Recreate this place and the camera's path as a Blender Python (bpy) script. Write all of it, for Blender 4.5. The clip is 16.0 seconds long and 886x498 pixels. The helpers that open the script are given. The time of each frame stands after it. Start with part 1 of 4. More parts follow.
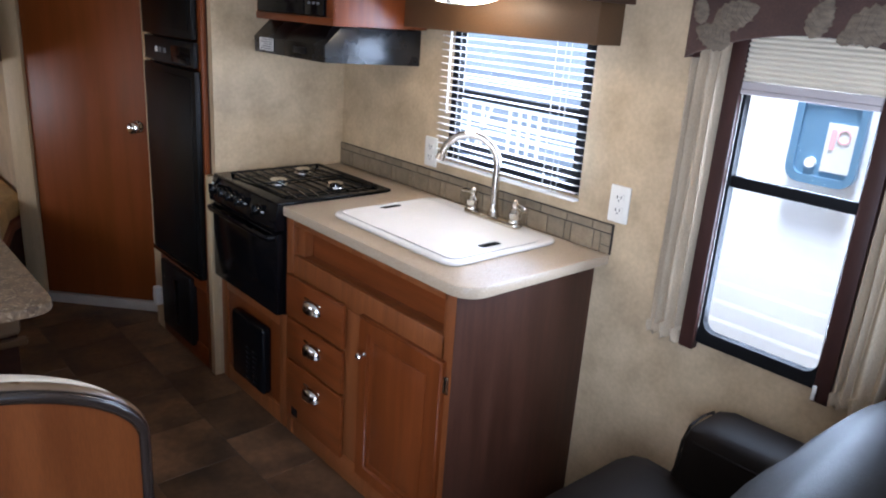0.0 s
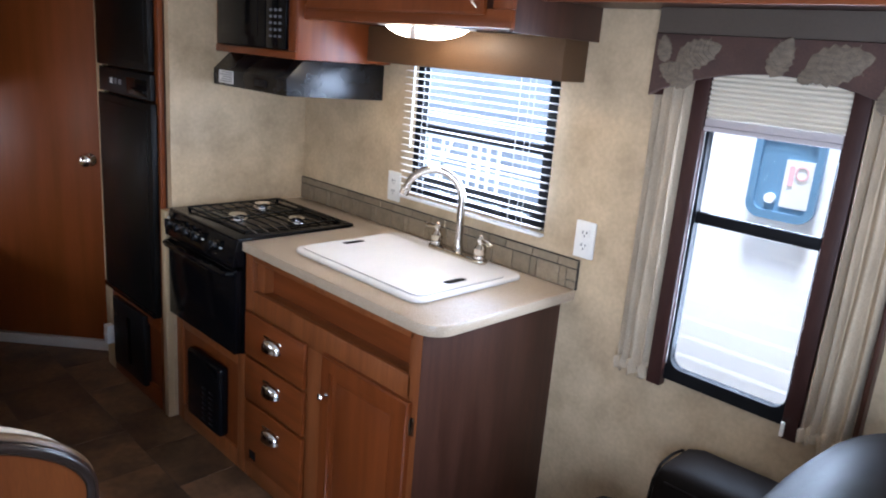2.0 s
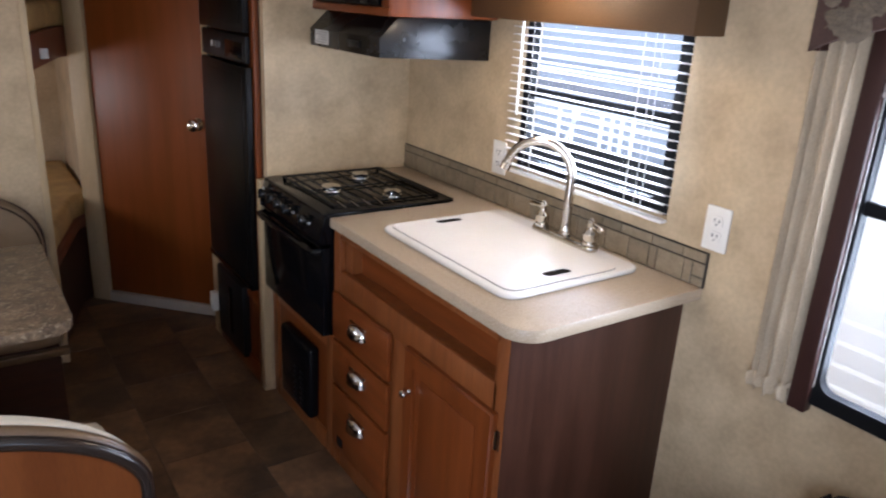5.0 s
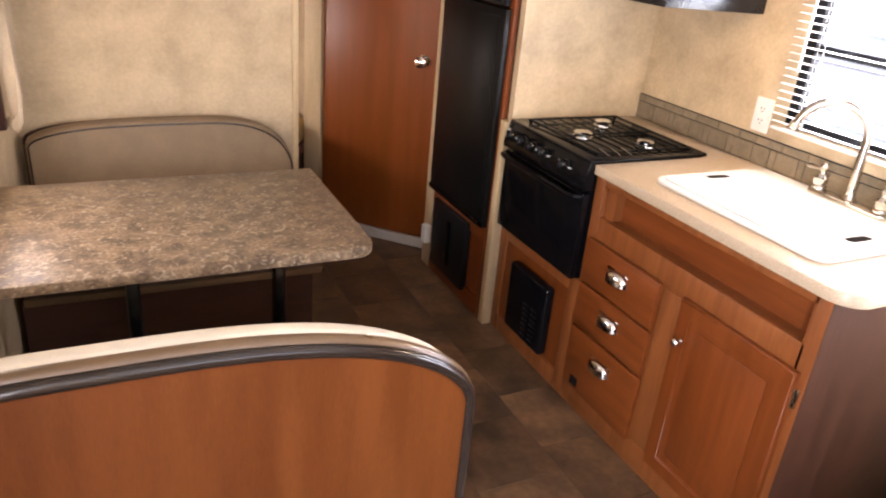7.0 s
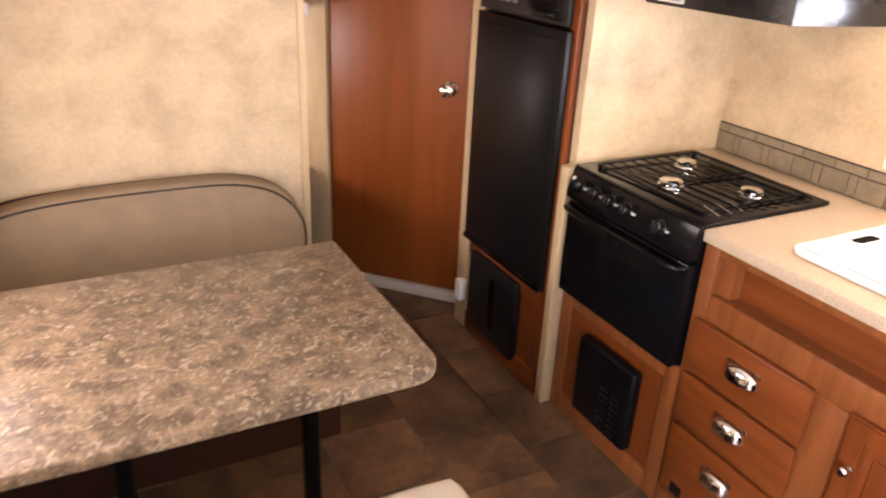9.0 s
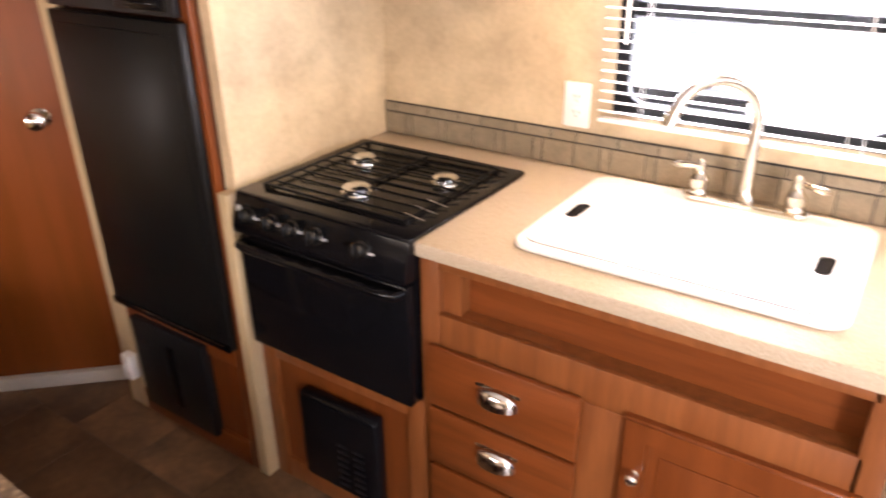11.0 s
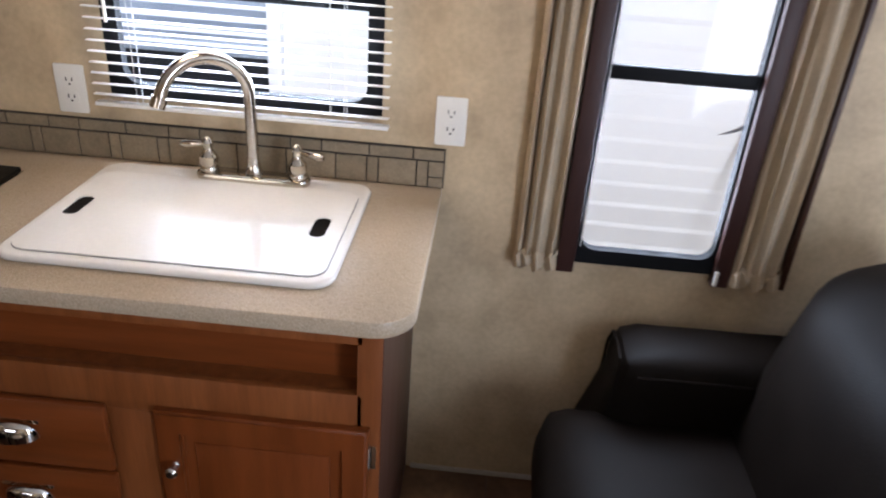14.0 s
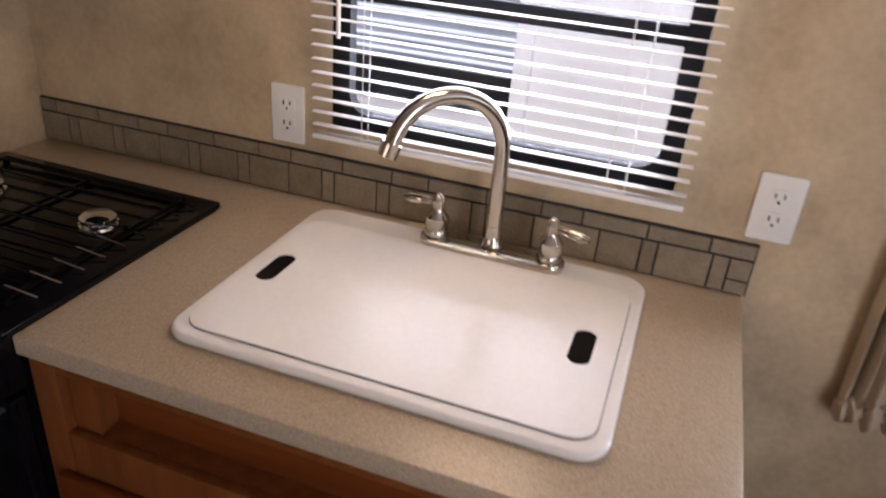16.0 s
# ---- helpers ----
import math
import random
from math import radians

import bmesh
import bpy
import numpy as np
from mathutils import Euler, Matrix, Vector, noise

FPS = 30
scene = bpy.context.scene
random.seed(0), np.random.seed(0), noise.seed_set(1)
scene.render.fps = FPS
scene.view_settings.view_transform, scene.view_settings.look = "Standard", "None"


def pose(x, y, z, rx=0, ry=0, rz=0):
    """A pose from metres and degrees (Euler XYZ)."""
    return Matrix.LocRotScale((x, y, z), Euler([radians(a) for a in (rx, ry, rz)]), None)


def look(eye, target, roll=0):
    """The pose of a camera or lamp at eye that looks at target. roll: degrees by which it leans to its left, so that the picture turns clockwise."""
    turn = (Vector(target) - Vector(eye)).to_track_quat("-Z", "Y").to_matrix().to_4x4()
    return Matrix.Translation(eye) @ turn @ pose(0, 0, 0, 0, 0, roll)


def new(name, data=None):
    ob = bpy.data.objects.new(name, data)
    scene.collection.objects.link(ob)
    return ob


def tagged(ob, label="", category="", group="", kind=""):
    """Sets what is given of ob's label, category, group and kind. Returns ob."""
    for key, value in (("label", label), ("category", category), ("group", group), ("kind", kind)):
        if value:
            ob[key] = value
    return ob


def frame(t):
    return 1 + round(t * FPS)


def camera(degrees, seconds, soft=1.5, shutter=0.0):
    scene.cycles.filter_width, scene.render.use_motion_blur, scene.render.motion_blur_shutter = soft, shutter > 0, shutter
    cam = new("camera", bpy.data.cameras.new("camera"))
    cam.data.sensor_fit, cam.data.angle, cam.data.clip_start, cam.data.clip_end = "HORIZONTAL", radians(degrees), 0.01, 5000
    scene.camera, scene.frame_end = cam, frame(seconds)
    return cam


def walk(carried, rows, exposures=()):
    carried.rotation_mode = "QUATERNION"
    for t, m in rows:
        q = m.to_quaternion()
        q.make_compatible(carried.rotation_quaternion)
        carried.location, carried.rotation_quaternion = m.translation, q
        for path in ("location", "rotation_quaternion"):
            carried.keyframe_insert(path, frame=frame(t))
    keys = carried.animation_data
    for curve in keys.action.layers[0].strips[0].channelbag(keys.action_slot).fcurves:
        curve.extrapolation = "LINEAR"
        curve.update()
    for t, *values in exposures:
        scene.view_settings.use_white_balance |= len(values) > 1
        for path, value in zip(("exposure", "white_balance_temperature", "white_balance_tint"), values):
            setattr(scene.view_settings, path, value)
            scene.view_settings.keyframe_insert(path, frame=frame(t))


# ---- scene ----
cam = camera(62.6, 16.0, soft=2.0, shutter=0.4)
PATH = [
    (0, (-0.034, 0.027, 1.605), (1.247, 1.433, 0.987), 4.0),
    (0.5, (-0.034, 0.038, 1.607), (1.267, 1.443, 1.028), 4.5),
    (1, (-0.031, 0.049, 1.611), (1.293, 1.445, 1.064), 4.7),
    (1.5, (-0.026, 0.059, 1.608), (1.322, 1.438, 1.078), 4.8),
    (2, (-0.019, 0.069, 1.602), (1.357, 1.423, 1.078), 4.7),
    (2.5, (-0.019, 0.077, 1.599), (1.391, 1.397, 1.078), 4.5),
    (3, (0.046, 0.083, 1.617), (1.451, 1.403, 1.084), 3.9),
    (3.2, (0.089, 0.092, 1.624), (1.481, 1.425, 1.089), 3.6),
    (5.3, (0.248, 0.236, 1.6), (1.239, 1.83, 0.909), 2.9),
    (5.5, (0.232, 0.245, 1.602), (1.166, 1.86, 0.88), 2.8),
    (6, (0.085, 0.298, 1.582), (0.962, 1.933, 0.834), 3.7),
    (6.5, (-0.14, 0.389, 1.573), (0.754, 2.003, 0.801), 5.0),
    (7, (-0.249, 0.426, 1.596), (0.581, 2.05, 0.776), 5.2),
    (7.5, (-0.316, 0.452, 1.606), (0.475, 2.083, 0.762), 5.4),
    (8, (-0.313, 0.578, 1.6), (0.413, 2.244, 0.765), 4.3),
    (8.2, (-0.299, 0.681, 1.597), (0.388, 2.368, 0.772), 3.1),
    (10.3, (0.045, 1.394, 1.621), (1.316, 2.687, 0.777), 0.4),
    (10.5, (0.079, 1.415, 1.597), (1.379, 2.68, 0.754), -0.4),
    (11, (0.115, 1.427, 1.562), (1.598, 2.451, 0.693), -0.8),
    (11.5, (0.065, 1.481, 1.552), (1.754, 2.073, 0.659), 1.6),
    (12, (0.058, 1.495, 1.619), (1.912, 1.857, 0.961), 2.8),
    (12.5, (0.048, 1.452, 1.57), (1.961, 1.726, 1.055), 3.2),
    (13, (0.053, 1.342, 1.539), (1.875, 1.48, 0.728), 3.8),
    (13.5, (0.054, 1.206, 1.622), (1.833, 1.227, 0.708), 4.6),
    (14, (0.203, 1.219, 1.594), (1.976, 1.291, 0.671), 4.3),
    (14.5, (0.364, 1.24, 1.561), (2.098, 1.607, 0.633), 1.6),
    (15, (0.438, 1.279, 1.578), (2.107, 1.777, 0.596), 0.7),
    (15.5, (0.524, 1.346, 1.564), (2.175, 1.88, 0.569), 0.9),
    (16, (0.626, 1.463, 1.526), (2.315, 2.002, 0.6), 4.9),
]
walk(cam, [(t, look(eye, target, roll)) for t, eye, target, roll in PATH], [(0.0, 1.45, 5300, 15), (3.0, 1.42, 5330, 15), (5.5, 1.32, 5950, 19), (6.5, 2.08, 6500, 23), (7.5, 2.78, 6750, 25), (8.2, 2.86, 6750, 26), (10.5, 2.95, 7000, 31), (11.0, 2.8, 6850, 27), (11.5, 2.2, 6250, 20), (12.0, 1.77, 6050, 17), (12.4, 1.0, 5850, 14), (13.0, 0.78, 5600, 10), (13.5, 0.95, 5600, 11), (14.0, 1.08, 5800, 17), (15.0, 0.94, 6010, 21), (15.5, 0.84, 6180, 23), (16.0, 0.58, 6380, 26)])

# world, sun, lights
world = bpy.data.worlds.new("sky")
scene.world = world
world.use_nodes = True
_wn = world.node_tree.nodes
_sky = _wn.new("ShaderNodeTexSky")
_sky.sky_type = "NISHITA"
_sky.sun_disc = False
_sky.sun_elevation = radians(77.5)
_sky.sun_rotation = radians(-96)
world.node_tree.links.new(_sky.outputs[0], _wn["Background"].inputs[0])
_wn["Background"].inputs[1].default_value = 0.15
sun = new("sun", bpy.data.lights.new("sun", "SUN"))
sun.data.energy, sun.data.angle, sun.data.color = 5.0, radians(10), (1.0, 0.96, 0.9)
sun.matrix_world = look((-2.15, -0.3, 9.8), (0, 0, 0))


def area_lamp(name, eye, target, w, h, watts, color):
    lamp = new(name, bpy.data.lights.new(name, "AREA"))
    lamp.data.shape, lamp.data.size, lamp.data.size_y = "RECTANGLE", w, h
    lamp.data.energy, lamp.data.color = watts, color
    lamp.matrix_world = look(eye, target)
    return lamp


DAY = (0.86, 0.93, 1.0)
area_lamp("daylight_kitchen", (1.872, 1.77, 1.34), (1.0, 1.77, 1.24), 0.55, 0.46, 7, DAY)
area_lamp("daylight_sofa", (1.872, 0.785, 1.12), (1.0, 0.785, 1.05), 0.3, 0.6, 6.5, DAY)
area_lamp("daylight_dinette", (-0.572, 2.55, 1.08), (0.428, 2.454, 0.98), 0.92, 0.28, 1.5, (1.0, 0.86, 0.68))
area_lamp("daylight_bunk", (-0.44, 4.2, 0.95), (0.6, 4.1, 0.9), 0.6, 0.32, 1.8, (1.0, 0.93, 0.82))
# added fill from the front end; no source is known there
area_lamp("fill_front", (0.6, -1.42, 1.35), (0.6, 0.5, 1.1), 1.7, 0.8, 3.0, DAY)
# added fill from the left, brightens the sofa wall and cabinet fronts
area_lamp("fill_entry", (-0.93, -0.42, 0.98), (0.5, -0.28, 0.9), 0.72, 1.6, 24, DAY)


# materials
def mat(name, col, rough=0.5, metal=0.0, var=0.15, scale=6.0, fine=90.0, bump=0.1, col2=None, stretch=(1, 1, 1), coat=0.0, rnd=0.0, spec=0.5, lo=0.35, hi=0.65, detail=5.0, speck=0.0):
    m = bpy.data.materials.new(name)
    m.use_nodes = True
    nt = m.node_tree
    n, l = nt.nodes, nt.links
    b = n["Principled BSDF"]
    tc, mp = n.new("ShaderNodeTexCoord"), n.new("ShaderNodeMapping")
    mp.inputs["Scale"].default_value = stretch
    l.new(tc.outputs["Object"], mp.inputs[0])
    info = n.new("ShaderNodeObjectInfo")
    if rnd:
        mul = n.new("ShaderNodeVectorMath")
        mul.operation = "SCALE"
        mul.inputs[0].default_value = (7.0, 11.0, 5.0)
        l.new(info.outputs["Random"], mul.inputs["Scale"])
        l.new(mul.outputs[0], mp.inputs["Location"])
    big, small = n.new("ShaderNodeTexNoise"), n.new("ShaderNodeTexNoise")
    big.inputs["Scale"].default_value, big.inputs["Detail"].default_value = scale, detail
    small.inputs["Scale"].default_value, small.inputs["Detail"].default_value = fine, 3.0
    l.new(mp.outputs[0], big.inputs[0])
    l.new(mp.outputs[0], small.inputs[0])
    ramp = n.new("ShaderNodeValToRGB")
    ramp.color_ramp.elements[0].position, ramp.color_ramp.elements[1].position = lo, hi
    c2 = col2 or tuple(c * (1 - var) for c in col)
    ramp.color_ramp.elements[0].color, ramp.color_ramp.elements[1].color = (*c2, 1), (*col, 1)
    l.new(big.outputs[0], ramp.inputs[0])
    hsv = n.new("ShaderNodeHueSaturation")
    rng = n.new("ShaderNodeMapRange")
    rng.inputs[1].default_value, rng.inputs[2].default_value = 0.3, 0.7
    rng.inputs[3].default_value, rng.inputs[4].default_value = 1 - var * 0.6 - speck, 1 + var * 0.6 + speck
    l.new(small.outputs[0], rng.inputs[0])
    if rnd:
        mr = n.new("ShaderNodeMapRange")
        mr.inputs[3].default_value, mr.inputs[4].default_value = 1 - rnd, 1 + rnd
        l.new(info.outputs["Random"], mr.inputs[0])
        mm = n.new("ShaderNodeMath")
        mm.operation = "MULTIPLY"
        l.new(mr.outputs[0], mm.inputs[0])
        l.new(rng.outputs[0], mm.inputs[1])
        l.new(mm.outputs[0], hsv.inputs["Value"])
    else:
        l.new(rng.outputs[0], hsv.inputs["Value"])
    l.new(ramp.outputs[0], hsv.inputs["Color"])
    l.new(hsv.outputs[0], b.inputs["Base Color"])
    rr = n.new("ShaderNodeMapRange")
    rr.inputs[3].default_value, rr.inputs[4].default_value = max(rough - 0.07, 0.02), min(rough + 0.07, 1)
    l.new(big.outputs[0], rr.inputs[0])
    l.new(rr.outputs[0], b.inputs["Roughness"])
    b.inputs["Metallic"].default_value = metal
    b.inputs["Coat Weight"].default_value, b.inputs["Coat Roughness"].default_value = coat, 0.3
    b.inputs["Specular IOR Level"].default_value = spec
    if bump:
        bp = n.new("ShaderNodeBump")
        bp.inputs["Strength"].default_value, bp.inputs["Distance"].default_value = bump, 0.002
        l.new(small.outputs[0], bp.inputs["Height"])
        l.new(bp.outputs[0], b.inputs["Normal"])
    return m


def glass_mat(name, tint, alpha=0.9):
    m = bpy.data.materials.new(name)
    m.use_nodes = True
    n, l = m.node_tree.nodes, m.node_tree.links
    out = n["Material Output"]
    tr, gl, mx, fr = n.new("ShaderNodeBsdfTransparent"), n.new("ShaderNodeBsdfGlossy"), n.new("ShaderNodeMixShader"), n.new("ShaderNodeLayerWeight")
    tr.inputs[0].default_value = (*tint, 1)
    gl.inputs["Roughness"].default_value = 0.02
    fr.inputs[0].default_value = 0.5
    po, sc = n.new("ShaderNodeMath"), n.new("ShaderNodeMath")
    po.operation, sc.operation = "POWER", "MULTIPLY_ADD"
    po.inputs[1].default_value = 5.0
    sc.inputs[1].default_value, sc.inputs[2].default_value = 0.5, 0.012
    l.new(fr.outputs["Facing"], po.inputs[0])
    l.new(po.outputs[0], sc.inputs[0])
    l.new(sc.outputs[0], mx.inputs[0])
    l.new(tr.outputs[0], mx.inputs[1])
    l.new(gl.outputs[0], mx.inputs[2])
    l.new(mx.outputs[0], out.inputs[0])
    return m


def glow_mat(name, col, power):
    m = bpy.data.materials.new(name)
    m.use_nodes = True
    b = m.node_tree.nodes["Principled BSDF"]
    b.inputs["Base Color"].default_value = (0.8, 0.78, 0.72, 1)
    b.inputs["Emission Color"].default_value, b.inputs["Emission Strength"].default_value = (*col, 1), power
    return m


M_WALL = mat("wallpaper", (0.58, 0.445, 0.275), 0.6, var=0.12, scale=8, fine=70, bump=0.14, col2=(0.42, 0.315, 0.19), detail=9, lo=0.3, hi=0.66)
M_CEIL = mat("ceiling_panel", (0.75, 0.72, 0.66), 0.7, var=0.05)
M_WOOD = mat("cherry_wood", (0.185, 0.046, 0.0095), 0.34, var=0.09, scale=3, fine=42, bump=0.04, col2=(0.135, 0.032, 0.0065), stretch=(9, 9, 0.7), spec=0.35, detail=6)
M_WOODH = mat("cherry_wood_level", (0.185, 0.047, 0.0100), 0.34, var=0.09, scale=4, fine=30, bump=0.04, col2=(0.135, 0.033, 0.0068), stretch=(9, 0.7, 9), spec=0.35, detail=6)
M_FRAME = mat("face_frame_wood", (0.235, 0.075, 0.0205), 0.38, var=0.12, scale=4, fine=30, bump=0.04, col2=(0.175, 0.052, 0.0135), stretch=(9, 9, 0.7), spec=0.35, detail=6)
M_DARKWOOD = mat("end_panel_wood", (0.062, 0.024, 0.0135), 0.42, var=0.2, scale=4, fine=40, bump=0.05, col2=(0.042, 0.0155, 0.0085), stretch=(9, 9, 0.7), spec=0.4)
M_BROWNWOOD = mat("dark_brown_board", (0.042, 0.016, 0.012), 0.5, var=0.2, spec=0.3, stretch=(8, 8, 0.8))
M_BASEWOOD = mat("dinette_base_wood", (0.055, 0.020, 0.011), 0.5, var=0.25, stretch=(1, 8, 8))
M_DOORWOOD = mat("door_wood", (0.25, 0.062, 0.012), 0.4, var=0.08, scale=2.5, fine=36, bump=0.03, col2=(0.205, 0.052, 0.008), stretch=(7, 7, 0.5), spec=0.35)
M_BENCH = mat("bench_back_wood", (0.160, 0.047, 0.0105), 0.36, var=0.14, scale=3, fine=70, bump=0.03, col2=(0.120, 0.033, 0.0072), stretch=(4.5, 4.5, 0.6), spec=0.3, detail=9, lo=0.34, hi=0.62)
M_JAMB = mat("pale_jamb_trim", (0.56, 0.42, 0.24), 0.5, var=0.12, stretch=(5, 5, 0.6))
M_COUNTER = mat("counter_laminate", (0.50, 0.40, 0.285), 0.3, var=0.08, scale=260, fine=600, bump=0.01, col2=(0.40, 0.31, 0.21), speck=0.07)
M_TABLE = mat("table_laminate", (0.235, 0.167, 0.104), 0.36, var=0.25, scale=20, fine=110, bump=0.03, col2=(0.112, 0.078, 0.051), speck=0.2, spec=0.28, lo=0.38, hi=0.62, detail=10)
M_SPLASH = mat("backsplash_tile", (0.25, 0.195, 0.125), 0.5, var=0.2, scale=30, fine=160, bump=0.15, rnd=0.14)
M_GROUT = mat("dark_grout", (0.035, 0.028, 0.022), 0.85, var=0.1)
M_SINK = mat("white_acrylic", (0.84, 0.81, 0.76), 0.18, var=0.03, bump=0.0, spec=0.5)
M_NICKEL = mat("brushed_nickel", (0.56, 0.51, 0.44), 0.16, 1.0, var=0.06, fine=200, bump=0.02)
M_CHROME = mat("chrome", (0.82, 0.81, 0.79), 0.09, 1.0, var=0.03, bump=0)
M_BLACK = mat("black_enamel", (0.004, 0.004, 0.005), 0.13, var=0.2, bump=0.01, spec=0.18)
M_BLACKM = mat("black_matt_plastic", (0.007, 0.007, 0.008), 0.4, var=0.2, fine=250, bump=0.08, spec=0.25)
M_FRIDGE = mat("black_fridge_panel", (0.006, 0.006, 0.006), 0.34, var=0.2, fine=400, bump=0.1, spec=0.16)
M_HOOD = mat("black_hood_enamel", (0.005, 0.005, 0.006), 0.27, var=0.2, bump=0.01, spec=0.42)
M_KNOB = mat("glossy_black_plastic", (0.005, 0.005, 0.005), 0.16, var=0.1, bump=0, spec=0.55)
M_IRON = mat("grate_iron", (0.004, 0.004, 0.004), 0.45, 0.0, var=0.25, fine=160, bump=0.1, spec=0.08)
M_WHITEP = mat("white_plastic", (0.80, 0.78, 0.72), 0.32, var=0.03, bump=0)
M_SLOT = mat("outlet_slot", (0.010, 0.0075, 0.006), 0.9, var=0.05, bump=0, spec=0.1)
M_SLAT = mat("blind_slat", (0.80, 0.79, 0.77), 0.35, var=0.03, bump=0)
M_WFRAME = mat("black_window_frame", (0.008, 0.008, 0.009), 0.6, var=0.15, bump=0.03, spec=0.12)
M_GLASS = glass_mat("clear_pane", (0.93, 0.95, 0.96))
M_CURTAIN = mat("beige_curtain", (0.50, 0.40, 0.275), 0.8, var=0.16, scale=20, fine=320, bump=0.25, stretch=(1, 1, 0.4))
M_SHADE = mat("pleated_shade_fabric", (0.74, 0.68, 0.56), 0.85, var=0.06, fine=300, bump=0.1)
# dark colour stands for wall shadow under the overhead cabinet
M_SHADOWED = mat("shadowed_filler", (0.070, 0.052, 0.036), 0.6, var=0.12, fine=240, bump=0.1)
M_SHADEBAND = mat("mauve_shade_fabric", (0.44, 0.395, 0.385), 0.85, var=0.06, fine=300, bump=0.1)
M_VALANCE = mat("valance_fabric", (0.070, 0.036, 0.026), 0.85, var=0.3, scale=14, fine=380, bump=0.35)
M_LEAF = mat("woven_leaf", (0.175, 0.135, 0.092), 0.85, var=0.35, scale=45, fine=300, bump=0.4, stretch=(1, 1, 2.5))
M_BOXVAL = mat("brown_vinyl_board", (0.098, 0.050, 0.019), 0.55, var=0.18, fine=240, bump=0.2)
M_LEATHER = mat("dark_leatherette", (0.0085, 0.0062, 0.0048), 0.55, var=0.25, scale=9, fine=260, bump=0.3, spec=0.055)
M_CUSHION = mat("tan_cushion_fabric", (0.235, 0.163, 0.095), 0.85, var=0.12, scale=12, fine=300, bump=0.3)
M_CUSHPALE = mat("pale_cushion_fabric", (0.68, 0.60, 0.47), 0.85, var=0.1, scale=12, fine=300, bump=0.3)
M_PIPING = mat("brown_vinyl_edging", (0.026, 0.018, 0.014), 0.2, var=0.15, fine=200, bump=0.03, spec=0.5)
M_BAND = mat("tan_brown_vinyl", (0.150, 0.092, 0.048), 0.3, var=0.15, fine=200, bump=0.05)
M_MATTRESS = mat("mattress_fabric", (0.60, 0.40, 0.15), 0.9, var=0.25, scale=9, fine=120, bump=0.3)
M_TILE = mat("slate_vinyl", (0.188, 0.102, 0.051), 0.42, var=0.3, scale=4.5, fine=38, bump=0.12, col2=(0.055, 0.033, 0.020), rnd=0.25, detail=7)
M_GROUTF = mat("floor_joint", (0.105, 0.080, 0.060), 0.7, var=0.15)
M_THRESH = mat("pale_threshold", (0.55, 0.50, 0.43), 0.4, var=0.1)
M_LENS = glow_mat("lamp_lens", (1.0, 0.76, 0.47), 14.5)
M_SIDING = mat("white_siding", (0.93, 0.945, 0.96), 0.4, var=0.03, bump=0)
M_FARSIDE = mat("grey_siding", (0.34, 0.37, 0.39), 0.5, var=0.15, scale=2)
M_BLUE = mat("blue_sign_frame", (0.13, 0.245, 0.36), 0.4, var=0.1, bump=0)
M_PINK = mat("faded_red_print", (0.72, 0.42, 0.42), 0.5, var=0.1, bump=0)
M_GROUND = mat("pale_gravel_ground", (0.27, 0.265, 0.255), 0.9, var=0.2, scale=3, fine=40, bump=0.3)
M_LABEL = mat("label_paper", (0.70, 0.70, 0.68), 0.5, var=0.03, bump=0)
M_PRINT = mat("grey_print", (0.16, 0.16, 0.17), 0.6, var=0.05, bump=0)
M_BOARD = mat("bunk_board", (0.20, 0.055, 0.025), 0.45, var=0.2, stretch=(1, 8, 8))


def flecked(m, scale, col, amount):
    """Adds small pale flecks to a laminate."""
    n, l = m.node_tree.nodes, m.node_tree.links
    b = n["Principled BSDF"]
    old = b.inputs["Base Color"].links[0].from_socket
    tc, v, cl, mx = n.new("ShaderNodeTexCoord"), n.new("ShaderNodeTexNoise"), n.new("ShaderNodeMapRange"), n.new("ShaderNodeMix")
    v.inputs["Scale"].default_value, v.inputs["Detail"].default_value = scale, 4.0
    v.inputs["Distortion"].default_value = 1.6
    cl.inputs[1].default_value, cl.inputs[2].default_value, cl.inputs[4].default_value = 0.56, 0.64, amount
    mx.data_type = "RGBA"
    mx.inputs[7].default_value = (*col, 1)
    l.new(tc.outputs["Object"], v.inputs[0])
    l.new(v.outputs[0], cl.inputs[0])
    l.new(cl.outputs[0], mx.inputs[0])
    l.new(old, mx.inputs[6])
    l.new(mx.outputs[2], b.inputs["Base Color"])


flecked(M_TABLE, 44.0, (0.46, 0.375, 0.265), 0.6)
flecked(M_COUNTER, 300.0, (0.66, 0.57, 0.45), 0.5)


# mesh helpers
def box(bm, x0, x1, y0, y1, z0, z1, bev=0.0, seg=2):
    r = bmesh.ops.create_cube(bm, size=1.0, matrix=Matrix.Translation(((x0 + x1) / 2, (y0 + y1) / 2, (z0 + z1) / 2)) @ Matrix.Diagonal((abs(x1 - x0), abs(y1 - y0), abs(z1 - z0), 1)))
    if bev:
        edges = {e for v in r["verts"] for e in v.link_edges}
        bmesh.ops.bevel(bm, geom=list(edges), offset=bev, segments=seg, profile=0.5, affect="EDGES")
    return bm


def bx(*a, **k):
    return box(bmesh.new(), *a, **k)


